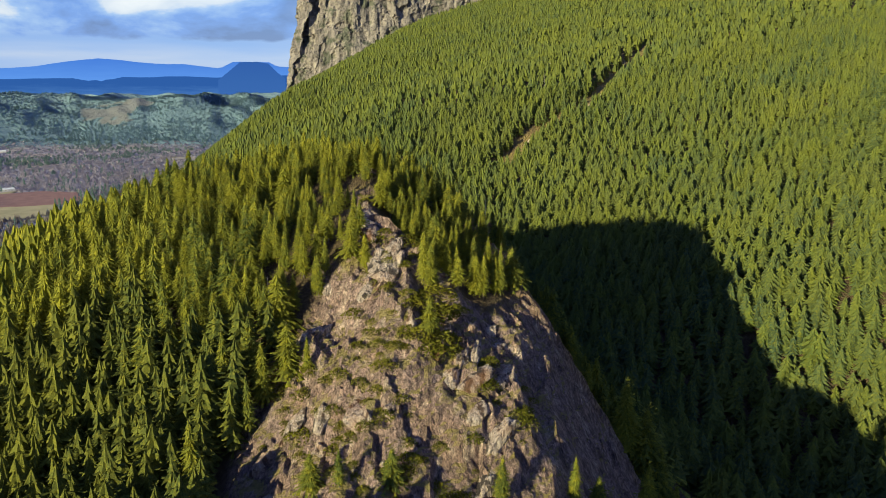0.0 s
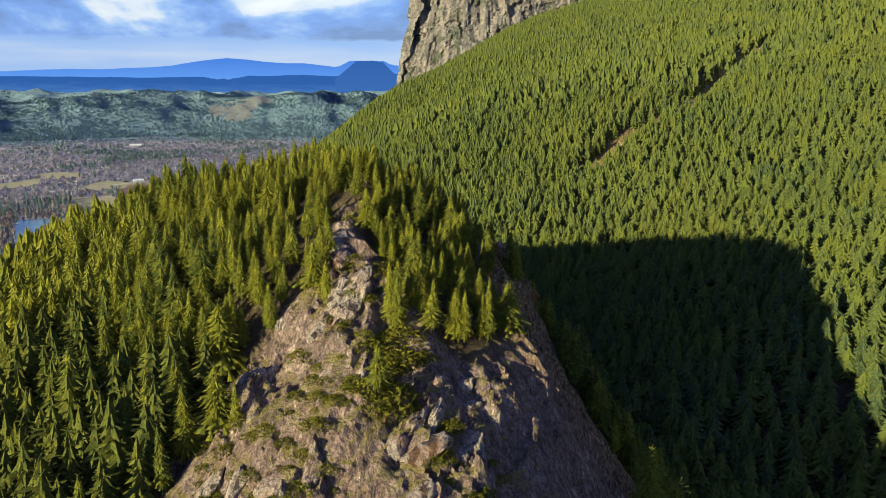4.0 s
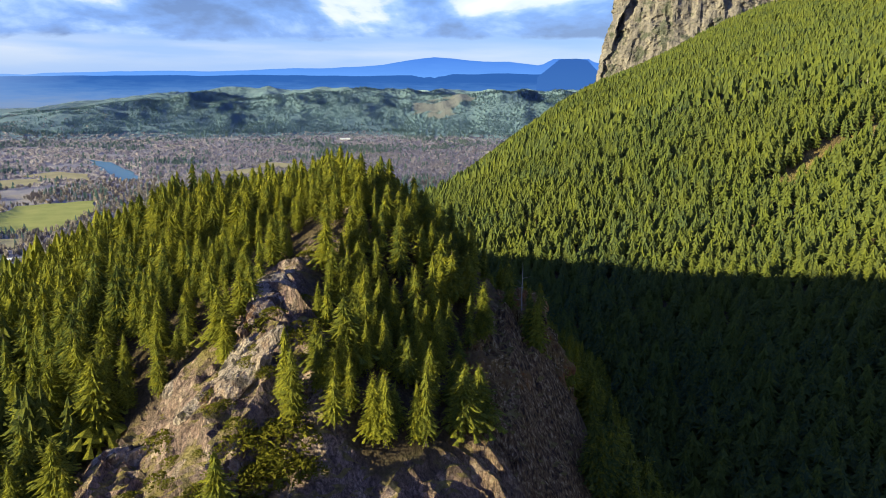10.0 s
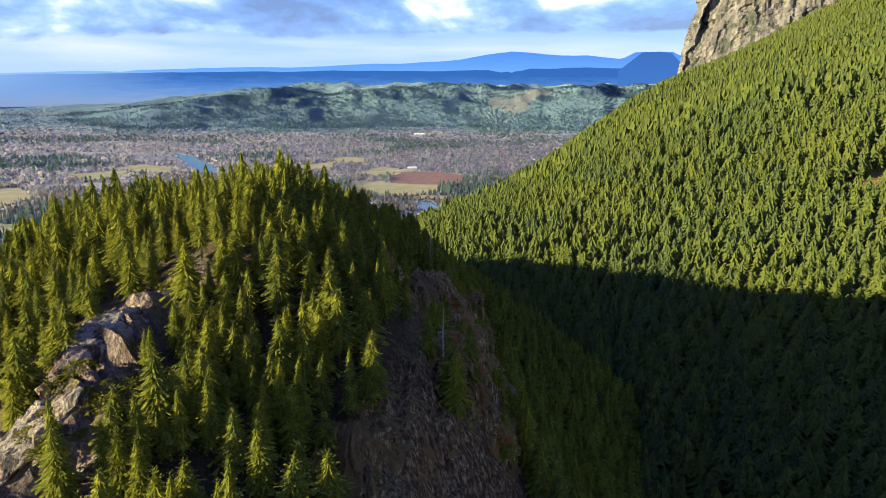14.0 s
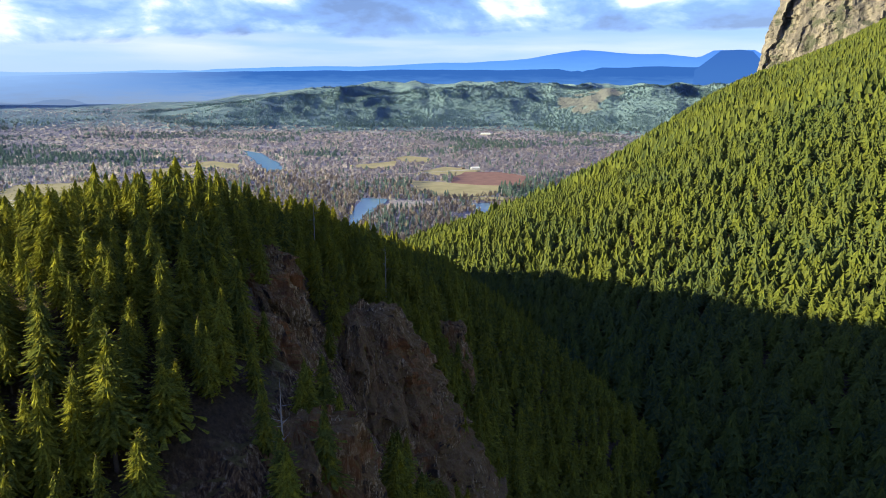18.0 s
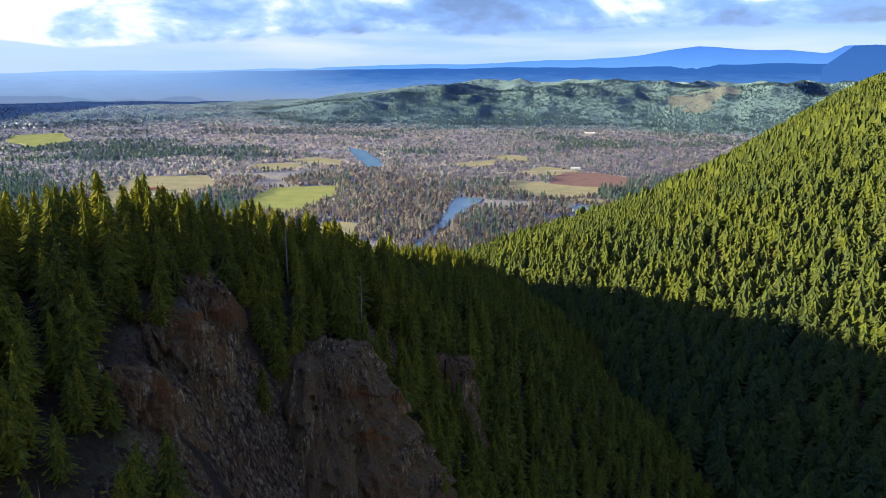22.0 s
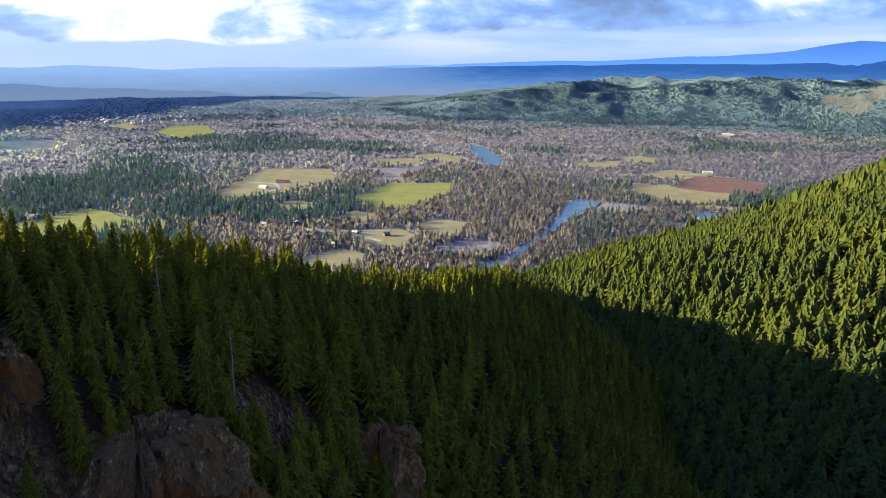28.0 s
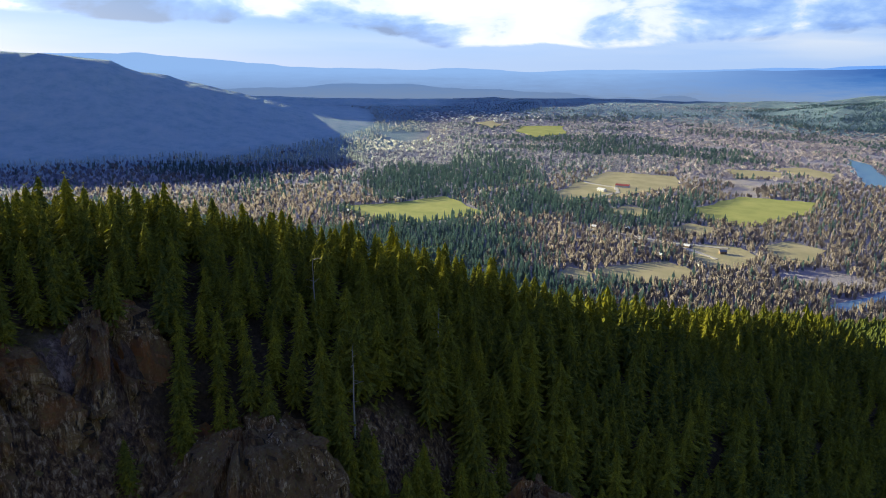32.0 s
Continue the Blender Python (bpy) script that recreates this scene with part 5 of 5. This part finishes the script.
for j in range(len(x)):
    sz = 0.8 + 1.3 * rng.rand()
    m = Matrix.Translation((x[j], y[j], ground_at(x[j], y[j]) - 0.15)) @ Matrix.Rotation(rng.rand() * 6.28, 4, "Z") @ Matrix.Diagonal((sz, sz, sz * 0.8, 1))
    if j < 4:
        SHRUBS[j].matrix_basis = m
    else:
        copy_thing(SHRUBS[j % 4], m)


for j, (bx, by) in enumerate(BUSHES):
    sz = 2.0 + 1.6 * rng.rand()
    copy_thing(SHRUBS[j % 4], Matrix.Translation((bx, by, ground_at(bx, by) - 0.2)) @ Matrix.Rotation(rng.rand() * 6.28, 4, "Z") @ Matrix.Diagonal((sz, sz, sz * 0.9, 1)))


def snag(x, y, h, seed):
    """A dead standing tree: bare stem with a few broken limbs."""
    top = new("dead_tree")
    top.location = (x, y, ground_at(x, y) - 0.3)
    tagged(top, "bleached bare dead tree standing among firs", "tree", "dead trees")
    part("trunk", trunk_bm(h, 0.20, 7, 8, 0.08, seed), DEAD, top)
    r = random.Random(seed)
    for k in range(9):
        bm = trunk_bm(r.uniform(0.8, 2.2), 0.05, 5, 2, 0.03, k)
        a = r.uniform(0, 6.28)
        z = h * r.uniform(0.35, 0.93)
        bmesh.ops.transform(bm, matrix=Matrix.Translation((0, 0, z)) @ Matrix.Rotation(a, 4, "Z") @ Matrix.Rotation(r.uniform(1.0, 1.6), 4, "Y"), verts=bm.verts)
        part("limb", bm, DEAD, top)
    return top


for x, y, h in ((-44, 168, 9), (14, 226, 16), (-38, 300, 17), (-55, 292, 16), (-62, 315, 15), (128, 905, 26), (150, 1010, 26)):
    snag(x, y, h, int(h * 7 + x))

# ---- houses ----
WALL_WHITE = plain("white_siding", (0.70, 0.70, 0.68), (0.82, 0.81, 0.78), 0.3, 0.7, 3.0, 0)
WALL_BROWN = plain("brown_siding", (0.16, 0.11, 0.08), (0.26, 0.19, 0.14), 0.3, 0.8, 3.0, 0)
ROOF_GREY = plain("grey_shingles", (0.16, 0.16, 0.17), (0.30, 0.30, 0.31), 0.5, 0.8, 3.0, 0)
ROOF_RED = plain("red_metal_roof", (0.38, 0.07, 0.06), (0.48, 0.11, 0.09), 0.2, 0.5, 3.0, 0)
ROOF_PALE = plain("pale_metal_roof", (0.72, 0.74, 0.76), (0.85, 0.86, 0.87), 0.2, 0.5, 3.0, 0)
GLASS = plain("dark_window_glass", (0.02, 0.025, 0.03), (0.04, 0.045, 0.05), 0.5, 0.1, 2.0, 0)


def box_bm(x0, x1, y0, y1, z0, z1):
    bm = bmesh.new()
    bmesh.ops.create_cube(bm, size=1.0)
    for v in bm.verts:
        v.co = ((x0, x1)[v.co.x > 0], (y0, y1)[v.co.y > 0], (z0, z1)[v.co.z > 0])
    return bm


def house(x, y, L, W, H, turn, wall, roof, name, label):
    top = new(name)
    px, py, pz = drawn_in(float(x), float(y), VALE + 2.0)
    q = math.hypot(px - CENTRE[0], py - CENTRE[1]) / math.hypot(x - CENTRE[0], y - CENTRE[1])
    top.matrix_basis = Matrix.Translation((float(px), float(py), float(pz))) @ Matrix.Rotation(turn, 4, "Z") @ Matrix.Diagonal((q, q, q, 1))
    tagged(top, label, "house" if name == "house" else "barn", "buildings in the valley")
    part("wall", box_bm(-L / 2, L / 2, -W / 2, W / 2, -1, H), wall, top)
    bm = bmesh.new()
    o, t, rise = 0.6, 0.35, W * 0.32
    for sx in (-1, 1):
        prof = [(0, H + rise), (W / 2 + o, H - 0.2), (W / 2 + o, H - 0.2 + t), (0, H + rise + t)]
        a = [bm.verts.new((-L / 2 - o, sx * p, z)) for p, z in prof]
        b = [bm.verts.new((L / 2 + o, sx * p, z)) for p, z in prof]
        for k in range(4):
            bm.faces.new((a[k], a[(k + 1) % 4], b[(k + 1) % 4], b[k]))
        bm.faces.new(a)
        bm.faces.new(b)
    bmesh.ops.recalc_face_normals(bm, faces=bm.faces)
    part("roof", bm, roof, top)
    bm = bmesh.new()
    for ex in (-L / 2 + 0.02, L / 2 - 0.02):
        bm.faces.new([bm.verts.new(p) for p in ((ex, -W / 2, H), (ex, W / 2, H), (ex, 0, H + rise))])
    part("gable", bm, wall, top)
    for k in range(max(2, int(L / 4))):
        wx = -L / 2 + (k + 0.5) * L / max(2, int(L / 4))
        for sy in (-1, 1):
            part("window", box_bm(wx - 0.7, wx + 0.7, sy * W / 2 - 0.05, sy * W / 2 + 0.05, 1.0, 2.2), GLASS, top)
    return top


HOMES = ((-1460, 700), (-1430, 740), (-1390, 730), (-1340, 770), (-1310, 800), (-1270, 780), (-1230, 800), (-1180, 800), (-1300, 1030), (-1350, 860), (-1250, 880), (-1200, 930), (-1480, 780),
         (-1410, 810), (-1520, 720), (-1110, 850), (-1550, 2330), (-1500, 2290), (-2360, 3760), (-1820, 1360), (-1790, 280), (-2980, 30), (-2940, -80), (-2700, -190), (-2050, 700), (-1620, 180))
for j, (x, y) in enumerate(HOMES):
    r = random.Random(j)
    light = j % 3 == 0
    house(x, y, r.uniform(10, 16), r.uniform(8, 10), r.uniform(3, 5.5), r.uniform(0, 3.1), WALL_WHITE if light else WALL_BROWN, (ROOF_GREY, ROOF_PALE, ROOF_GREY)[j % 3], "house",
          "small white house with a grey roof" if light else "brown house with a shingled roof among trees")
for x, y, L, W, turn, wall, roof, label in ((-2000, 985, 42, 14, 1.0, WALL_WHITE, ROOF_RED, "long farm building with a red metal roof"), (-1930, 900, 26, 13, 0.6, WALL_WHITE, ROOF_PALE, "white barn with a pale roof on a meadow"),
                                            (-1770, 810, 30, 14, 0.9, WALL_BROWN, ROOF_GREY, "large dark farmhouse on a meadow"), (-1460, 2310, 34, 14, 0.8, WALL_WHITE, ROOF_PALE, "white barn beside the berry field"),
                                            (-1640, 2260, 50, 14, 0.9, WALL_WHITE, ROOF_GREY, "long white farm building by the meadow"), (-2510, -1110, 90, 40, 0.2, WALL_WHITE, ROOF_PALE, "large white warehouse at the mountain foot"),
                                            (-2990, 60, 70, 30, 0.4, WALL_WHITE, ROOF_PALE, "long white shed on the plain"), (-1790, 300, 40, 16, 0.3, WALL_WHITE, ROOF_GREY, "pale farm building beside a pasture"),
                                            (-2380, 3700, 60, 16, 0.7, WALL_WHITE, ROOF_PALE, "long white building at the foot of the hills")):
    house(x, y, L, W, 5.0, turn, wall, roof, "barn", label)
# the town far off
n = 280
a, r = 76 + 11 * rng.rand(n), 4900 + 1500 * rng.rand(n) ** 0.8
tx, ty = CENTRE[0] - r * np.sin(np.radians(a)), CENTRE[1] + r * np.cos(np.radians(a))
B = np.array([(i, j, k) for i in (-0.5, 0.5) for j in (-0.5, 0.5) for k in (0.0, 0.55)] + [(-0.5, 0, 0.85), (0.5, 0, 0.85)])
BF = np.array([(0, 1, 3), (0, 3, 2), (4, 6, 7), (4, 7, 5), (0, 4, 5), (0, 5, 1), (2, 3, 7), (2, 7, 6), (1, 5, 9), (1, 9, 8), (3, 8, 9), (3, 9, 7), (1, 8, 3), (5, 7, 9)])
qx, qy, qz = drawn_in(tx, ty, np.full(n, VALE + 4.0))
town = forest("town_houses", [(B, BF)], qx, qy, qz, 5 + 4 * rng.rand(n), 1.0 + 0.7 * rng.rand(n), WALL_WHITE, rng)
tagged(town, "cluster of small pale houses of a distant town", "town", kind="stuff")
